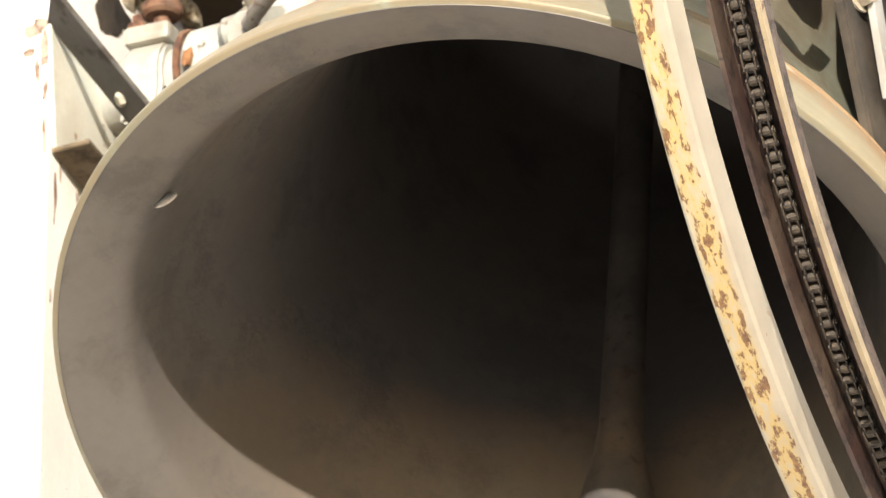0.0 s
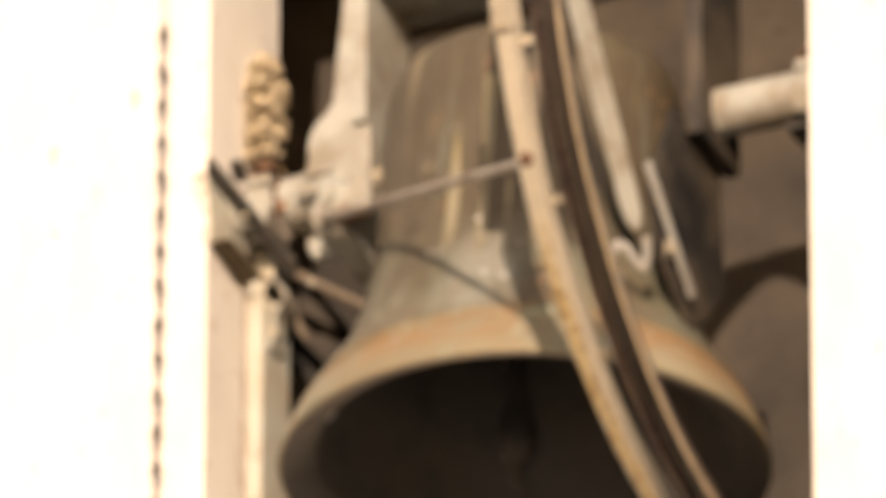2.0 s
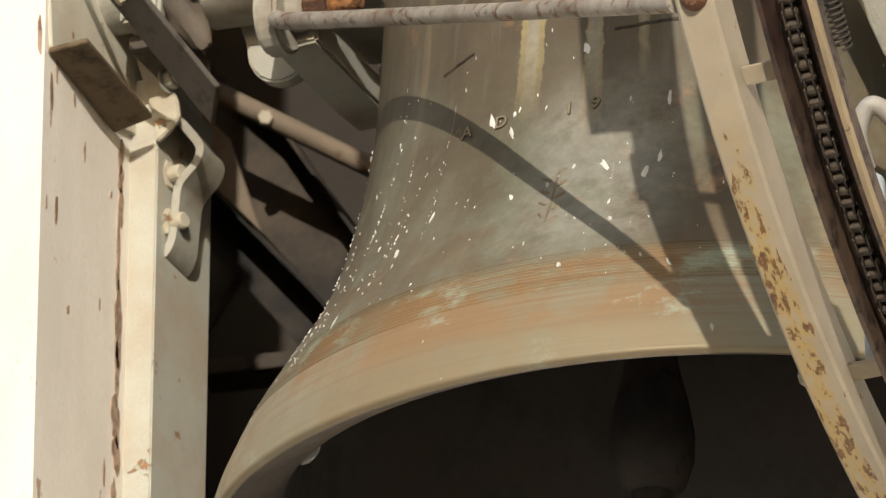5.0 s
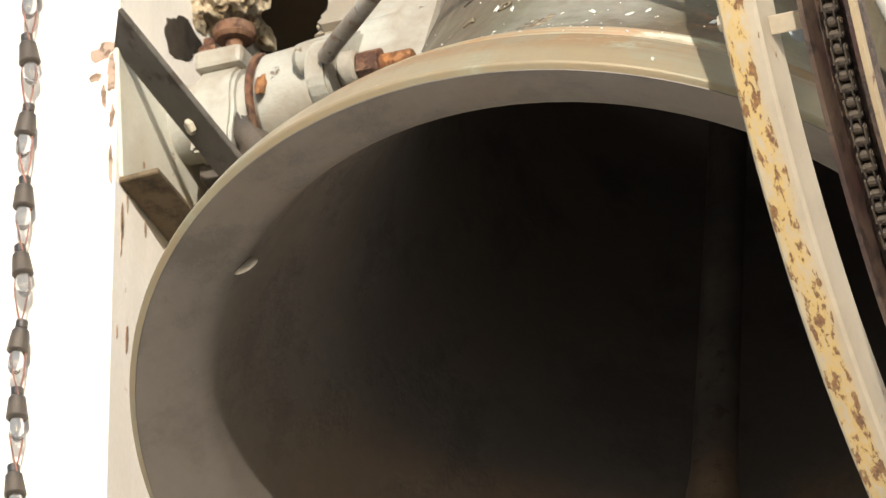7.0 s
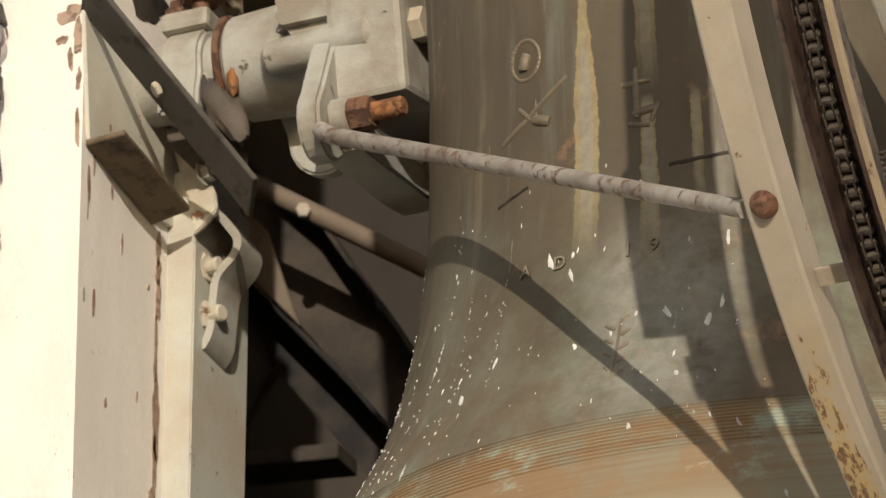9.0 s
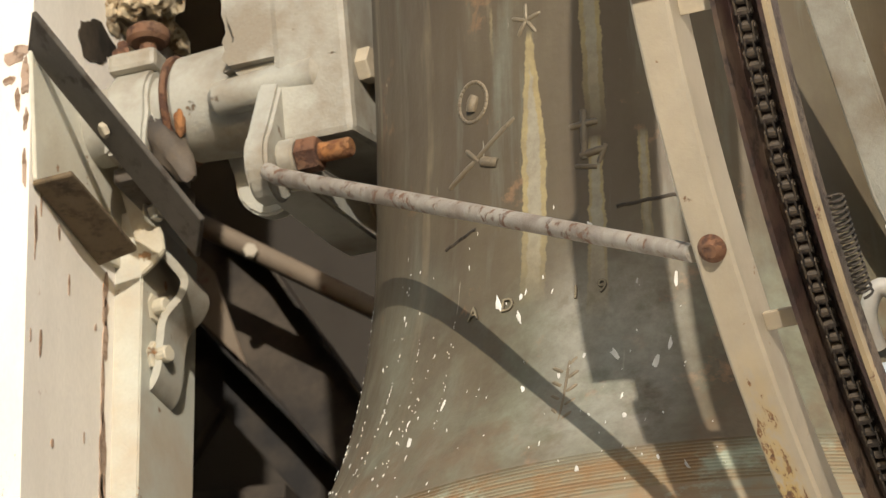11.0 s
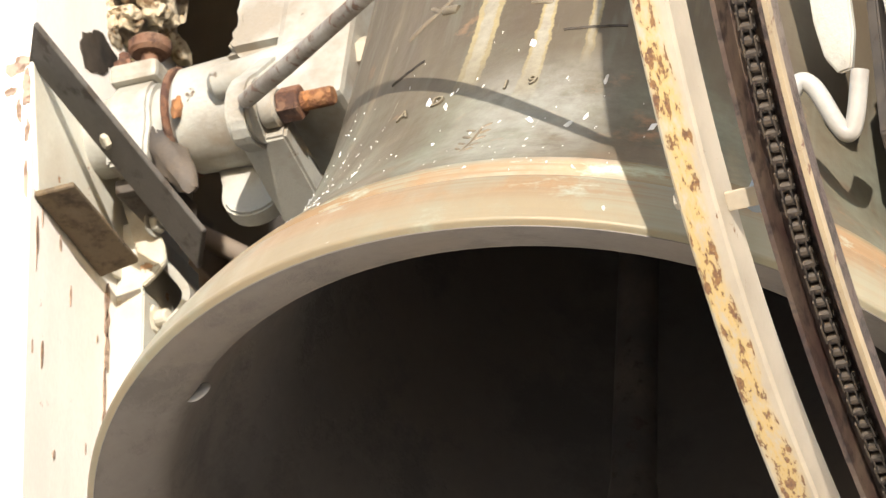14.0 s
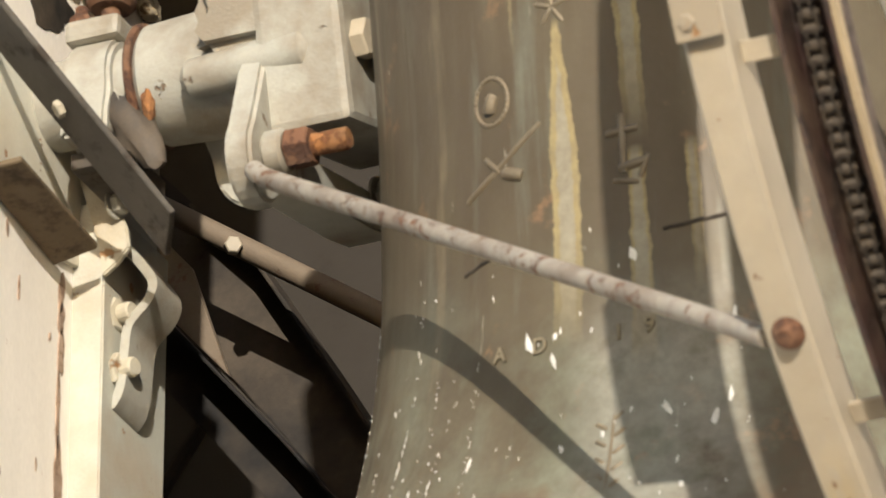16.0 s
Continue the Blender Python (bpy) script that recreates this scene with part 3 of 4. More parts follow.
# upright web with a rounded outer flange
pts = [(-0.340, -0.082, 0.0), (-0.455, -0.082, 0.0), (-0.468, -0.082, 0.014)]
for k in range(8):
    a = radians(205 - 14 * k)
    pts.append((-0.385 + 0.075 * math.cos(a), -0.082, 0.075 + 0.085 * math.sin(a)))
pts += [(-0.385, -0.082, 0.42), (-0.340, -0.082, 0.42)]
part("arm_web", slab(bmesh.new(), pts, (0, 0.14, 0), 0.010), GREY, headstock, "", True)
part("arm_block", box(bmesh.new(), (-0.402, -0.084, -0.086), (-0.318, 0.11, 0.10), 0.008), GREY, headstock)
part("arm_plate", box(bmesh.new(), (-0.352, -0.10, 0.10), (-0.322, 0.11, 0.55), 0.005), GREY, headstock)
# clamp bar along the underside, and the rounded lug behind it
part("clamp_bar", slab(bmesh.new(), [(-0.372, -0.085, -0.104), (-0.372, 0.120, -0.118), (-0.372, 0.120, -0.150), (-0.372, 0.070, -0.150), (-0.372, -0.085, -0.136)],
                       (-0.050, 0, 0), 0.003), GREY, headstock, "grey-painted clamp bar")
pts = [(-0.530, 0.030, 0.0), (-0.516, 0.030, -0.030)]
pts += [(-0.466 + 0.038 * math.cos(radians(a)), 0.030, -0.078 + 0.040 * math.sin(radians(a))) for a in range(170, 371, 20)]
part("lug_plate", slab(bmesh.new(), pts + [(-0.420, 0.030, 0.0)], (0, 0.022, 0), 0.003), GREY, headstock, "rounded pale-painted lug", True)
for y, z in ((-0.050, -0.010), (0.085, -0.118), (0.06, 0.012)):
    part("arm_bolt", hex_bolt(bmesh.new(), (-0.322 if z > -0.1 else -0.372, y, z), (1, -0.1, 0), 0.019 if z > -0.1 else 0.014, 0.016), CREAM, headstock, "weathered hexagon bolt")
# eye plate that holds the stay rod, with its long tail
BOLT = Vector((-0.372, -0.099, -0.107))
pts = [(-0.420, -0.066, 0.010)]
for k in range(12):
    a = radians(125 + 16 * k)
    pts.append((-0.420, BOLT.y - 0.004 + 0.034 * math.cos(a), BOLT.z - 0.004 + 0.040 * math.sin(a)))
pts += [(-0.420, -0.055, -0.125), (-0.420, -0.050, -0.095), (-0.420, -0.052, -0.055), (-0.420, -0.040, 0.010)]
eye = part("eye_plate", slab(bmesh.new(), pts, (0.026, 0, 0), 0.004), GREY, headstock, "grey-painted eye plate", True)
nut = part("nut", rod(bmesh.new(), BOLT + Vector((-0.002, 0, 0)), BOLT + Vector((0.022, 0, 0)), 0.0185, 6, bevel=0.002), RUST, eye, "rusty hexagon nut")
part("washer", rod(bmesh.new(), BOLT + Vector((-0.022, 0, 0)), BOLT + Vector((-0.002, 0, 0)), 0.0205, 24, bevel=0.003), GREY, eye, "", True)
bm = bmesh.new()
for k in range(13):
    rod(bm, BOLT + Vector((0.020 + 0.0028 * k, 0, 0)), BOLT + Vector((0.0228 + 0.0028 * k, 0, 0)), 0.0105, 16, 0.0088)
part("thread", bm, BRIGHT_RUST, eye, "orange rusted thread")
part("headstock_beam", box(bmesh.new(), (-0.36, -0.12, 0.42), (0.42, 0.12, 0.62), 0.015), GREY, bell, "grey-painted cast iron beam over the crown")
part("east_trunnion", rod(bmesh.new(), (0.36, 0, 0), (0.655, 0, 0), 0.05, 32, bevel=0.005), GREY, bell, "", True)
part("east_arm", box(bmesh.new(), (0.365, -0.10, -0.09), (0.40, 0.10, 0.50), 0.006), SHADED_STEEL, bell)
# stay rod
ELBOW, STAY_END = Vector((-0.355, -0.173, -0.152)), Vector((0.325, -0.812, -0.520))
lead = [Vector((-0.392, -0.138, -0.128)), Vector((-0.375, -0.156, -0.141))]
bm = tube(bmesh.new(), lead + [ELBOW.lerp(STAY_END, k / 14) for k in range(1, 15)], 0.0090, 16)
part("stay_rod", bm, ROD, bell, "bent steel rod with flaking grey paint", True)

# clapper, hung inside
def turned(prof, n=28):
    bm = bmesh.new()
    rings = [[bm.verts.new((r * math.cos(math.tau * k / n), r * math.sin(math.tau * k / n), z)) for k in range(n)] for z, r in prof]
    for p, q in zip(rings, rings[1:]):
        for k in range(n):
            bm.faces.new((p[k], p[(k + 1) % n], q[(k + 1) % n], q[k]))
    bm.faces.new(rings[0])
    bm.faces.new(rings[-1])
    return bm


clapper = part("clapper", turned([(0.0, 0.018), (-0.30, 0.020), (-0.58, 0.023)]), DARKBAR, bell, "dark iron clapper", True)
part("clapper_ball", turned([(-0.58, 0.023), (-0.62, 0.028), (-0.66, 0.038), (-0.69, 0.043), (-0.72, 0.042), (-0.745, 0.034), (-0.755, 0.022)]), DARKBAR, clapper, "", True)
part("clapper_tail", turned([(-0.755, 0.020), (-0.79, 0.017), (-0.80, 0.012)]), DARKBAR, clapper, "", True)

# reliefs on the bell's skin


def skin(deg, z, out=0.0):
    """Matrix on the skin: x runs round, y up, z outwards."""
    p, n = on_bell(deg, z, out)
    x = Vector((0, 0, 1)).cross(n).normalized()
    m = Matrix((x, n.cross(x), n)).transposed().to_4x4()
    m.translation = p
    return m


def text_mesh(body, size):
    cu = bpy.data.curves.new("letter", "FONT")
    cu.body, cu.size, cu.extrude, cu.bevel_depth, cu.align_x, cu.align_y = body, size, 0.0008, 0.0005, "CENTER", "CENTER"
    ob = new("letter", cu)
    me = bpy.data.meshes.new_from_object(ob.evaluated_get(bpy.context.evaluated_depsgraph_get()))
    bpy.data.objects.remove(ob)
    bpy.data.curves.remove(cu)
    me.name = "letter"
    return me


for ch, deg, z in (("A", -17.3, -0.375), ("D", -10.0, -0.376), ("1", 3.0, -0.379), ("9", 7.7, -0.377)):
    me = text_mesh(ch, 0.020)
    me.materials.append(BRONZE)
    ob = new("letter", me)
    ob.parent, ob.matrix_basis = shell, skin(deg, z, 0.0004)
    ob["label"] = "raised letter " + ch if ch in "AD" else "raised numeral " + ch


def relief_part(name, pieces, deg, z, label):
    """Rounded bars (x0, y0, x1, y1, radius) raised on the skin."""
    bm = bmesh.new()

    def at(x, y, out):
        return on_bell(deg + math.degrees(x / 0.31), z + y, out)[0]

    for x0, y0, x1, y1, r in pieces:
        tube(bm, [at(x0, y0, -0.0022)] + [at(x0 + (x1 - x0) * k / 5, y0 + (y1 - y0) * k / 5, -0.0011) for k in range(1, 5)] + [at(x1, y1, -0.0022)], r * 0.72, 10)
    part(name, bm, RELIEF, shell, label, True)


RELIEF = worn("relief_bronze", (0.215, 0.175, 0.115), (0.15, 0.118, 0.078), 0.55, 0.65, 50, 0.45, 0.25)
relief_part("cross", [(0, -0.03, 0, 0.022, 0.0056), (-0.014, 0.006, 0.014, 0.008, 0.0056), (-0.004, -0.026, 0.02, -0.022, 0.006), (0.014, -0.036, 0.022, -0.018, 0.004),
                      (-0.010, -0.036, 0.012, -0.040, 0.004)], 4.9, -0.206, "small raised cross and anchor relief")
ring = [(0.019 * math.cos(math.tau * k / 26), 0.014 + 0.021 * math.sin(math.tau * k / 26), 0.019 * math.cos(math.tau * (k + 1) / 26),
         0.014 + 0.021 * math.sin(math.tau * (k + 1) / 26), 0.0032) for k in range(26)]
relief_part("medallion", ring + [(-0.002, 0.006, 0.002, 0.018, 0.009), (-0.034, -0.068, 0.0, -0.05, 0.0045), (0.0, -0.05, 0.052, -0.016, 0.004),
                                 (0.012, -0.052, 0.03, -0.058, 0.008), (-0.01, -0.035, 0.006, -0.05, 0.004)], -18.9, -0.160, "weathered plain round relief over crossed bars")
relief_part("star", [(0, 0, 0.017 * math.sin(math.tau * k / 5), 0.017 * math.cos(math.tau * k / 5), 0.0035) for k in range(5)], -5.8, -0.077, "small raised star")
buds = []
for k in range(9):
    s = (-1) ** k
    buds.append((s * 0.003, -0.036 + 0.008 * k, s * random.uniform(0.007, 0.012), -0.030 + 0.008 * k, 0.0030))
relief_part("sprig", buds + [(0, -0.040, 0.002, 0.036, 0.0024)], 2.1, -0.485, "small raised flower sprig")
CRACK = worn("crack", (0.03, 0.025, 0.02), (0.02, 0.015, 0.01), 0.5, 0.6, 60, 0.9)
for d0, z0, d1, z1 in ((-26.0, -0.292, -18.4, -0.281), (10.5, -0.292, 22.0, -0.286)):
    pts = [on_bell(d0 + (d1 - d0) * k / 8, z0 + (z1 - z0) * k / 8 + 0.0005 * math.sin(k * 2.1), -0.0008)[0] for k in range(9)]
    part("casting_seam", tube(bmesh.new(), pts, 0.0022, 6), CRACK, shell, "thin dark casting seam")

# dried white splashes on the skin
random.seed(7)
bm = bmesh.new()
KNOWN = [(10.0, -0.455, 6), (-12.0, -0.372, 6), (20.5, -0.60, 3), (25.5, -0.685, 3), (-7.5, -0.37, 3), (16.5, -0.47, 5), (-26.0, -0.50, 6), (-20.5, -0.468, 4),
         (-33.0, -0.565, 5), (5.5, -0.31, 5), (29.5, -0.46, 5), (1.0, -0.47, 3), (12.0, -0.53, 4)]
spots = KNOWN + [(random.gauss(0, 22), random.triangular(-0.61, -0.25, -0.55), min(5, random.paretovariate(1.9)) * 0.75) for _ in range(70)] + \
    [(random.uniform(-60, -25), random.triangular(-0.61, -0.2, -0.5), random.uniform(0.5, 1.4)) for _ in range(24)]
for d0, z0, z1, lean_, q in ((-47, -0.42, -0.61, 3, 1.0), (-37, -0.30, -0.60, -2, 1.3), (-31, -0.38, -0.55, 2, 1.0), (-54, -0.45, -0.62, 2, 1.2), (-27, -0.42, -0.52, -3, 0.9),
                             (-41, -0.5, -0.62, 1, 1.3), (-22, -0.40, -0.50, 1, 0.8), (-60, -0.3, -0.6, 4, 1.0)):
    k = z0
    while k > z1:
        spots.append((d0 + lean_ * (z0 - k) / (z0 - z1) + random.gauss(0, 0.28), k, q * random.uniform(0.5, 1.3)))
        k -= random.expovariate(1 / 0.008) + 0.002
for deg, z, q in spots:
    m = skin(deg, min(z, -0.02), 0.0002)
    w, h = q * 0.00058, q * 0.00062 * random.uniform(1.4, 4.2)
    lean = random.uniform(-0.35, 0.35)
    n = 9
    rim_v, jag = [], [random.uniform(0.6, 1.3) for _ in range(n)]
    for k in range(n):
        a = math.tau * k / n
        x, y = w * math.cos(a) * jag[k], h * math.sin(a) * jag[k]
        rim_v.append(bm.verts.new(m @ Vector((x + lean * y, y, 0))))
    top = bm.verts.new(m @ Vector((0, 0, 0.0009)))
    for k in range(n):
        bm.faces.new((rim_v[k], rim_v[(k + 1) % n], top))
tagged(part("splash_fleck", bm, FLECK, shell, "dried white splashes", True), kind="stuff")
bm = bmesh.new()
bmesh.ops.create_icosphere(bm, subdivisions=2, radius=0.012)
for v in bm.verts:
    v.co = Vector((v.co.x * 0.9 + v.co.z * 0.5, v.co.y * 0.3, v.co.z * 0.9)) + Vector((-0.300, -0.290, -0.668))
part("inner_splash", bm, FLECK, bell, "dried pale splash inside the lip", True)

# ---- the steel bell frame by the west pier ----
frame_thing = thing("bell_frame", "weathered pale-painted steel frame that carries the bell", "bell frame", (0.0704, -0.14, H0 - 0.0868))
bm = slab(bmesh.new(), [(-0.724, 0.20, -1.7), (-0.684, 0.20, -1.7), (-0.684, 0.328, -1.7), (-0.690, 0.328, -1.7), (-0.690, 0.207, -1.7), (-0.724, 0.207, -1.7)],
          (0, 0, 1.72), 0.0015)
post = part("post", bm, FRAME, frame_thing, "pale-painted steel angle post")
# channel beam along the pier's reveal: a web with a flange along its upper and its lower edge
bracket = part("beam_web", slab(bmesh.new(), [(-0.7138, -0.013, 0.104), (-0.7138, 0.355, 0.082), (-0.7138, 0.355, -0.010), (-0.7138, 0.160, -0.052), (-0.7138, 0.006, -0.036)],
                                (0.0045, 0, 0), 0.0010), BEAM, frame_thing, "pale grey-green painted channel beam")
part("lower_flange", slab(bmesh.new(), [(-0.7138, 0.006, -0.036), (-0.670, 0.006, -0.034), (-0.670, 0.158, -0.047), (-0.7138, 0.160, -0.054)],
                          (0, 0, -0.006), 0.0010), STAINED, bracket, "brown stained flange with old streaks")
top0, top1, out = Vector((-0.716, -0.010, 0.106)), Vector((-0.597, 0.146, -0.082)), Vector((0.029, -0.050, 0.012))
bar = part("sloping_bar", slab(bmesh.new(), [top0, top1, top1 + out, top0 + out], (0.0042, 0.0024, 0.003), 0.0008), BEARER, bracket,
           "dark weathered steel bar")
part("bar_bolt", hex_bolt(bmesh.new(), top0.lerp(top1, 0.46) + out * 0.45, (-0.73, -0.43, -0.52), 0.0085, 0.007, washer=False), CLIPCREAM, bar)
# bent clip with its bolts
path = curve_pts([(-0.711, 0.0, -0.022), (-0.691, 0.0, -0.011), (-0.675, 0.0, -0.020), (-0.657, 0.0, -0.042), (-0.647, 0.0, -0.060), (-0.651, 0.0, -0.076), (-0.663, 0.0, -0.089), (-0.671, 0.0, -0.101), (-0.674, 0.0, -0.130), (-0.677, 0.0, -0.160), (-0.687, 0.0, -0.176), (-0.702, 0.0, -0.170), (-0.710, 0.0, -0.155)], 5)
bm = bmesh.new()
rows = []
for i, p in enumerate(path):
    d = (path[min(i + 1, len(path) - 1)] - path[max(i - 1, 0)]).normalized()
    n = Vector((d.z, 0, -d.x)) * 0.0045
    rows.append([bm.verts.new(p + n + Vector((0, y, 0))) for y in (0.222, 0.272)] + [bm.verts.new(p - n + Vector((0, y, 0))) for y in (0.272, 0.222)])
for p, q in zip(rows, rows[1:]):
    for k in range(4):
        bm.faces.new((p[k], p[(k + 1) % 4], q[(k + 1) % 4], q[k]))
bm.faces.new(rows[0])
bm.faces.new(rows[-1])
clip = part("bent_clip", bm, GREY, frame_thing, "bent pale-painted steel clip", True)
part("clip_tab", slab(bmesh.new(), [(-0.710, 0.192, 0.071), (-0.697, 0.192, 0.070), (-0.675, 0.192, 0.024), (-0.659, 0.192, -0.016), (-0.656, 0.192, -0.037), (-0.667, 0.192, -0.050), (-0.682, 0.192, -0.061), (-0.688, 0.192, -0.024), (-0.709, 0.192, 0.046)],
                      (0, 0.007, 0), 0.0015), CLIPCREAM, clip, "cream-painted tab")
for x, z in ((-0.690, -0.082), (-0.686, -0.138)):
    part("clip_bolt", hex_bolt(bmesh.new(), (x - 0.008, 0.232, z), (1, -0.25, -0.05), 0.0165, 0.018, 0.014, False), CLIPCREAM, clip, "painted hexagon bolt")
part("clip_bolt", hex_bolt(bmesh.new(), (-0.667, 0.185, 0.004), (1, -0.35, -0.1), 0.011, 0.010, 0.010), GREY, clip, "painted hexagon bolt")
# braces deep in the belfry, clear of the swinging bell; their colour holds the shade


def deep(x, y, z):
    """A place in the belfry, from the pivot, in the frame's own space."""
    return Vector((x - 0.0704, y + 0.14, z + 0.0868))


def plate(pts, y, depth=0.008):
    return slab(bmesh.new(), [deep(x, y, z) for x, z in pts], (0, depth, 0), 0.001)


lower = part("brace", plate([(-1.046, 0.384), (-1.003, 0.329), (-0.916, 0.228), (-0.862, 0.159), (-0.779, 0.048), (-0.820, 0.015), (-0.897, 0.119), (-1.002, 0.253), (-1.044, 0.306)], 0.95), SHADED_STEEL, frame_thing, "rusty steel angle brace, shade put into its colour")
part("brace_edge", plate([(-1.021, 0.354), (-0.839, 0.130), (-0.756, 0.020), (-0.759, 0.018), (-0.841, 0.128), (-1.023, 0.350)], 0.90, 0.052), SHADED_STEEL, lower)
upper = part("brace", plate([(-1.031, 0.512), (-0.995, 0.472), (-0.924, 0.396), (-0.848, 0.271), (-0.776, 0.151), (-0.816, 0.090), (-0.886, 0.188), (-0.950, 0.273), (-0.992, 0.400), (-1.037, 0.452)], 1.0), SHADED_STEEL, frame_thing,
             "steel channel brace, shade put into its colour")
part("brace_edge", plate([(-0.973, 0.445), (-0.903, 0.370), (-0.826, 0.245), (-0.755, 0.125), (-0.759, 0.124), (-0.830, 0.243), (-0.906, 0.368), (-0.976, 0.443)], 0.955, 0.045), SHADED_STEEL, upper)
part("brace_gusset", plate([(-1.005, 0.407), (-0.980, 0.384), (-0.944, 0.341), (-0.902, 0.215), (-0.979, 0.306), (-1.004, 0.336)], 0.9), TAN, frame_thing,
     "dirty pale-painted gusset plate")
part("cross_brace", plate([(-1.080, 0.218), (-1.032, 0.284), (-1.024, 0.275), (-1.073, 0.202)], 1.1), SHADED_STEEL, frame_thing, "thin steel cross brace, shade put into its colour")
part("ledge_angle", plate([(-0.981, 0.072), (-0.851, 0.059), (-0.851, 0.040), (-0.981, 0.054)], 0.90, 0.05), SHADED_STEEL, frame_thing, "steel ledge angle, shade put into its colour")
part("tie_pipe", rod(bmesh.new(), deep(-1.02, 0.88, 0.438), deep(-0.640, 0.88, 0.170), 0.0115, 24), TAN, frame_thing, "tan-painted steel tie pipe, darkened for the shadow on it", True)
part("brace_bolt", hex_bolt(bmesh.new(), deep(-0.885, 0.87, 0.335), (0.6, -1, -0.3), 0.009, 0.014, 0.0, False), CREAM, frame_thing, "painted hexagon bolt")
# seats under the two bearings
for x0, x1, y1 in ((-0.680, -0.625, 0.20), (0.475, 0.572, 0.20)):
    part("bearing_seat", box(bmesh.new(), (x0, 0.12, 0.0088), (x1, y1, 0.0248), 0.002), DARKBAR, frame_thing)
part("east_post", box(bmesh.new(), (0.50, 0.20, -0.91), (0.572, 0.32, 0.0088), 0.003), FRAME, frame_thing, "pale-painted steel post")


def bearing(x0, x1, label):
    th = thing("bearing_block", label, "bearing", (0, 0, H0), group="bearings of the bell")
    pts = [(x0, 0.050 * math.cos(radians(a)), 0.050 * math.sin(radians(a))) for a in range(-20, 201, 20)]
    pts += [(x0, -0.052, -0.04), (x0, -0.052, -0.062), (x0, 0.062, -0.062), (x0, 0.062, -0.04)]
    part("housing", slab(bmesh.new(), pts, (x1 - x0, 0, 0), 0.004), GREY, th, "", True)
    part("cap_strap", box(bmesh.new(), (x0 - 0.004, -0.040, 0.040), (x1 + 0.004, 0.040, 0.062), 0.006), GREY, th)
    part("grease_cap", rod(bmesh.new(), ((x0 + x1) / 2, 0, 0.088), ((x0 + x1) / 2, 0, 0.106), 0.0225, 28, bevel=0.004), RUST, th, "brown rusty grease cap", True)
    part("cap_stem", rod(bmesh.new(), ((x0 + x1) / 2, 0, 0.058), ((x0 + x1) / 2, 0, 0.09), 0.009, 16), RUST, th, "", True)
    part("cap_bolt", hex_bolt(bmesh.new(), (x0 + 0.004, -0.02, 0.060), (0, 0, 1), 0.011, 0.012, 0.01), RUST, th)
    return th


west = bearing(-0.606, -0.560, "worn grey cast bearing block with a rusty grease cap")
bearing(0.575, 0.625, "grey cast bearing block beside the wheel hub")
bm = slab(bmesh.new(), [(-0.612, -0.025, 0.03), (-0.565, -0.025, 0.008), (-0.548, -0.025, -0.035), (-0.575, -0.025, -0.06), (-0.618, -0.025, -0.005)], (0, -0.012, 0), 0.003)
part("side_web", bm, GREY, west)
bm = bmesh.new()
bmesh.ops.create_icosphere(bm, subdivisions=3, radius=1)
for v in bm.verts:
    q = 1 + 0.35 * noise.noise(v.co * 2.3)
    v.co = Vector((-0.538 + v.co.x * 0.020 * q + v.co.z * -0.024, -0.035 + v.co.y * 0.014, -0.062 + v.co.z * 0.042 * q))
part("grease_lump", bm, DARKBAR, west, "dark lump of old paint and grease", True)

# ---- broken masonry where the bearing enters the pier ----
random.seed(11)
rubble = thing("broken_masonry", "crumbling yellowish masonry round the bearing pocket", "masonry", (0, 0, H0))
bm = bmesh.new()
bmesh.ops.create_icosphere(bm, subdivisions=5, radius=1)
for v in bm.verts:
    p = Vector([math.copysign(abs(c) ** 0.6, c) for c in v.co])
    q = 1 + 0.16 * noise.noise(p * 2.2) + 0.14 * noise.noise(p * 6) + 0.08 * noise.noise(p * 14)
    v.co = Vector((-0.650 + p.x * 0.044 * q, 0.105 + p.y * 0.045 * q, 0.300 + p.z * 0.120 * q))
part("core", bm, ROUGH_STONE, rubble, "rough yellowish masonry core", True)
# no recess here: a flat near-black scale paints the shade of a hole
bm = bmesh.new()
flake(bm, (PIER_X - 0.0002, 0.002, 0.106), (0, 0.040, 0), (0, 0, 0.026), 24)
part("pocket", bm, HOLE_SHADE, rubble, "flat near-black scale in place of a shaded pocket")
for k in range(110):
    bm = bmesh.new()
    bmesh.ops.create_icosphere(bm, subdivisions=3, radius=1)
    back = random.uniform(0.02, 0.13)
    c = Vector((random.uniform(-0.662, -0.598), back, 0.125 + 0.45 * back + 0.22 * k / 110))
    if 0.18 < c.z < 0.21 and c.x < -0.635:
        c.y += 0.05
    s = Vector((random.uniform(0.007, 0.018), random.uniform(0.010, 0.024), random.uniform(0.006, 0.016)))
    off = Vector((k * 3.1, k * 1.7, 0))
    for v in bm.verts:
        q = 1 + 0.42 * noise.noise(v.co * 1.6 + off) + 0.30 * noise.noise(v.co * 4 + off)
        v.co = Vector((c.x + v.co.x * s.x * q, c.y + v.co.y * s.y * q, c.z + v.co.z * s.z * q))
    part("stone", bm, ROUGH_STONE, rubble, "", True)

# ---- string of small lamps down the pier ----
lights = thing("light_string", "hanging string of small unlit bulbs on twisted wire", "light string", (-0.737, -0.162, H0 + 0.053))
part("nail", rod(bmesh.new(), (0.0025, 0.03, 0.78), (0.0025, -0.006, 0.785), 0.004, 10), RUST, lights, "rusty nail in the plaster")
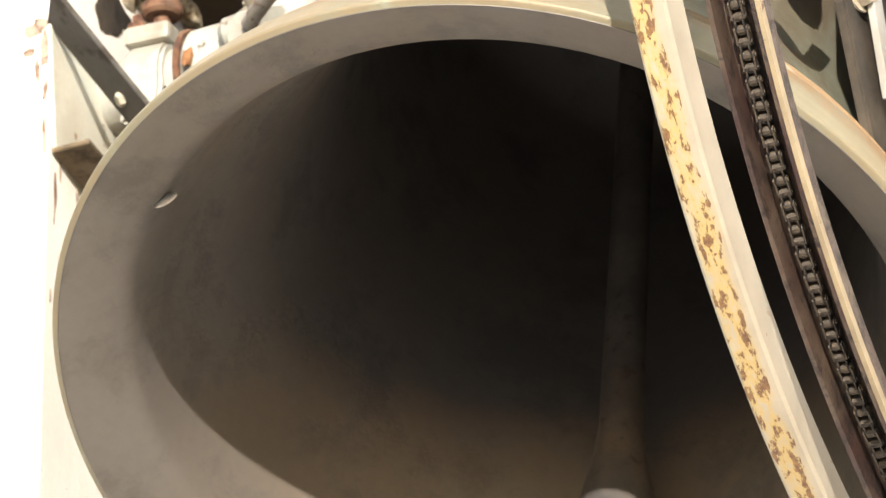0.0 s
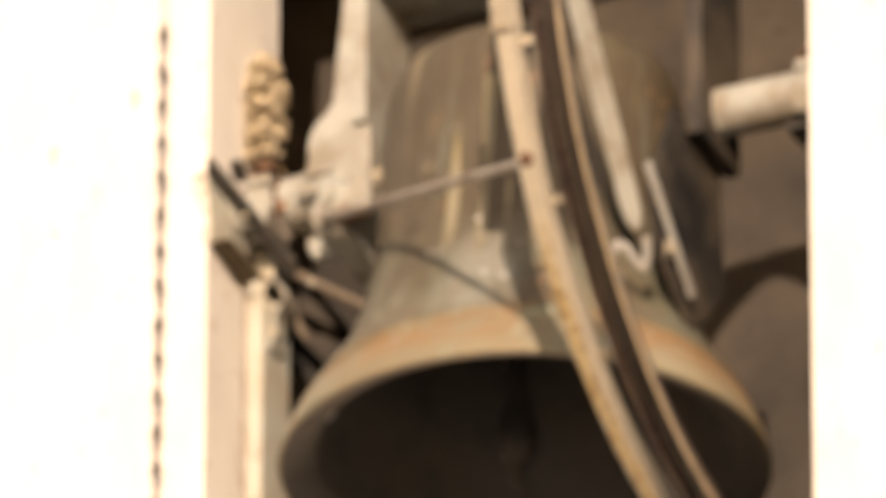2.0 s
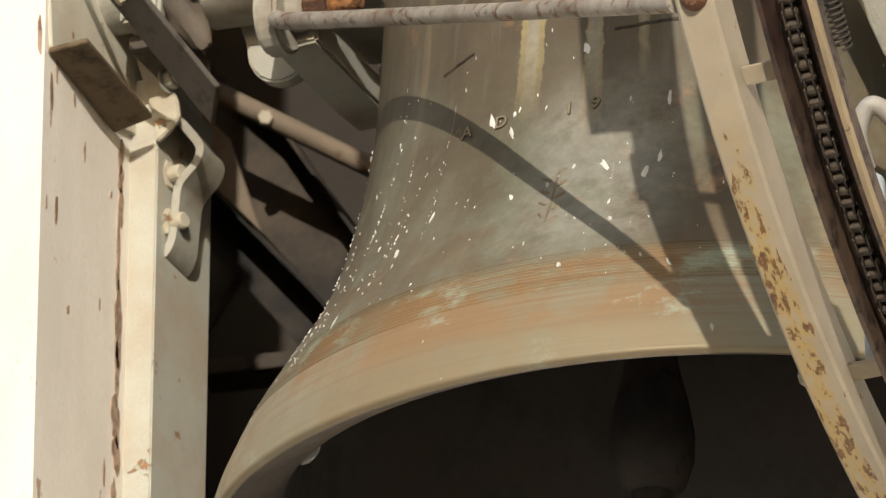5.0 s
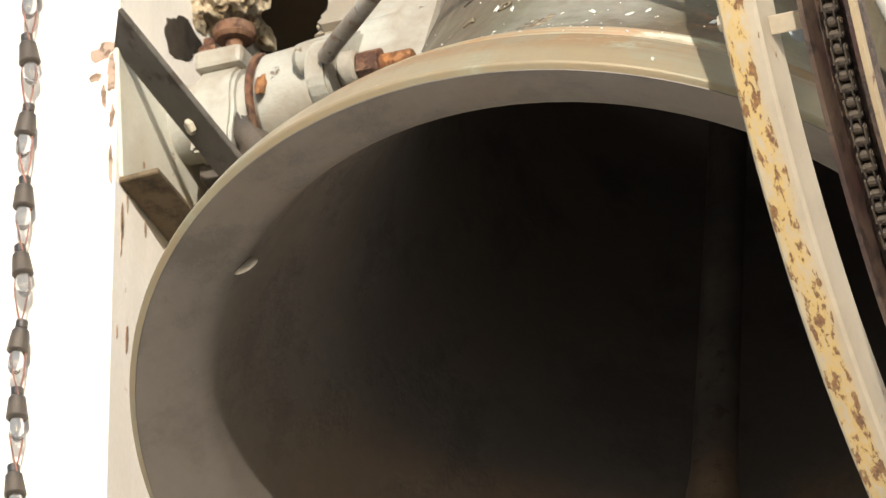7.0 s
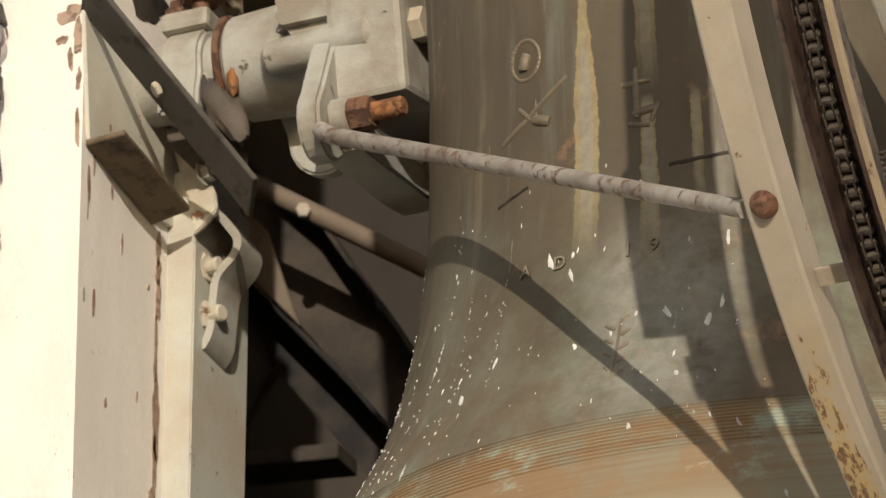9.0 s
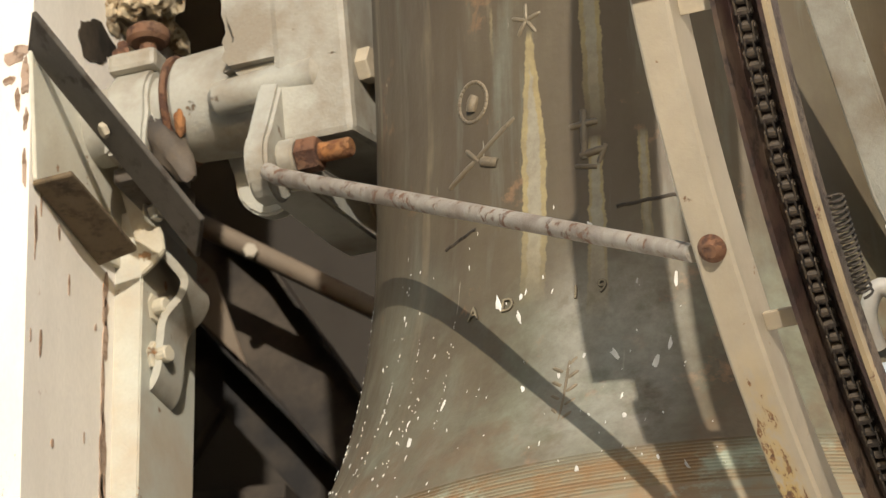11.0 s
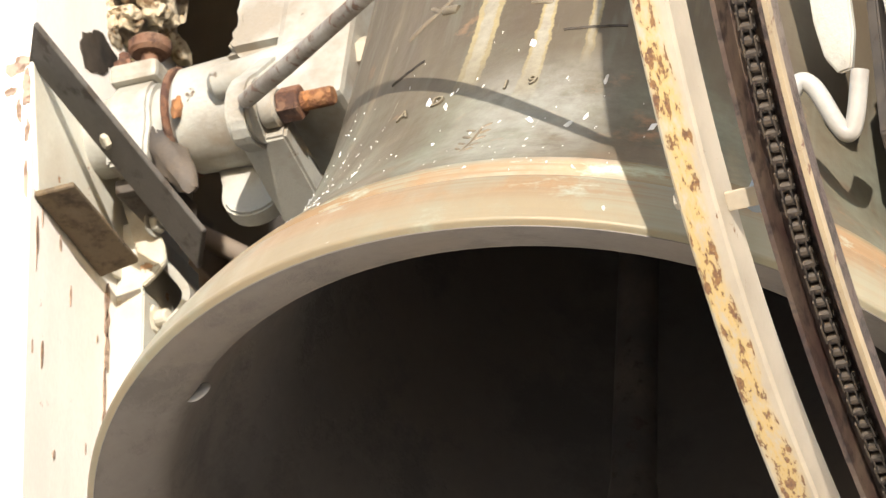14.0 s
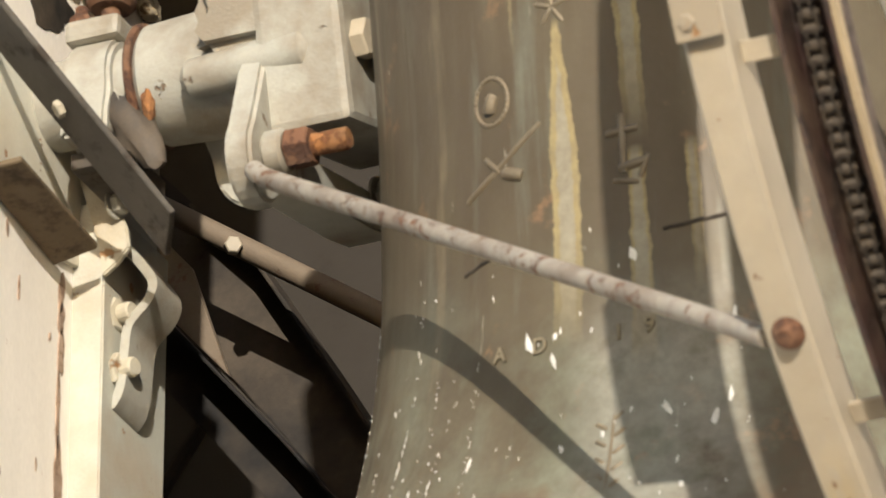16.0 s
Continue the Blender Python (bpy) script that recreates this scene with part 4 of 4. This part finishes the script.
for side_ in (0, math.pi):
    bm = tube(bmesh.new(), [(0.0065 * math.sin(z * 38.7 + side_) + 0.0016 * (z + 0.7), 0.0065 * math.cos(z * 38.7 + side_) - 0.0008 * z, z)
                            for z in [-1.3 + 0.008 * k for k in range(260)]], 0.0011, 6)
    part("wire", bm, WIRE, lights, "thin reddish twisted wire", True)
sock = bmesh.new()
rod(sock, (0, 0, -0.014), (0, 0, 0.012), 0.0115, 18, 0.009, bevel=0.002)
rod(sock, (0, 0, 0.012), (0, 0, 0.022), 0.0065, 14, bevel=0.001)
sock_me = None
for k in range(20):
    z = -1.25 + 0.0815 * k
    at = Vector((0.0016 * (z + 0.7), 0, z + 0.003 * math.sin(k * 2.7)))
    if sock_me is None:
        ob = part("socket", sock, BLACK, lights, "", True)
        sock_me = ob.data
        bulb = bmesh.new()
        bmesh.ops.create_uvsphere(bulb, u_segments=14, v_segments=10, radius=0.0085)
        for v in bulb.verts:
            v.co.z = v.co.z * 1.7 - 0.024
        bo = part("bulb", bulb, GLASS, lights, "clear glass bulb", True)
        bulb_me = bo.data
    else:
        ob, bo = new("socket", sock_me), new("bulb", bulb_me)
        ob.parent = bo.parent = lights
        bo["label"] = "clear glass bulb"
    ob.matrix_basis = bo.matrix_basis = Matrix.Translation(at) @ Matrix.Rotation(0.15 * math.sin(k * 4.1), 4, "Y")


def motions():
    swing = [(0.0, 26.6), (0.5, 28.2), (1.0, 24.0), (1.5, 13.6), (2.0, 0.6), (2.5, -11.6), (3.0, -20.5), (3.5, -25.2), (4.0, -24.0), (4.5, -15.6), (4.8, -9.6),
             (5.0, -5.5), (5.2, -1.4), (5.5, 4.9), (6.0, 15.3), (6.5, 22.2), (7.0, 23.9), (7.3, 21.7), (7.5, 19.2), (8.0, 8.8), (8.2, 4.8),
             (8.5, -2.5), (9.0, -12.1), (9.2, -15.4), (9.5, -19.2), (10.0, -21.9), (10.5, -19.4), (11.0, -12.3), (11.3, -6.7), (11.5, -2.7),
             (12.0, 7.6), (12.5, 16.3), (13.0, 20.5), (13.5, 19.95), (14.0, 14.6), (14.5, 5.65), (15.0, -2.6), (15.5, -11.2), (16.0, -16.5)]
    walk(bell, [(t, pose(0, 0, H0, -d)) for t, d in swing])
    # the clapper hangs nearly plumb
    walk(clapper, [(t, pose(-0.045, 0.02, 0.08, 0.8 * d)) for t, d in swing])


motions()
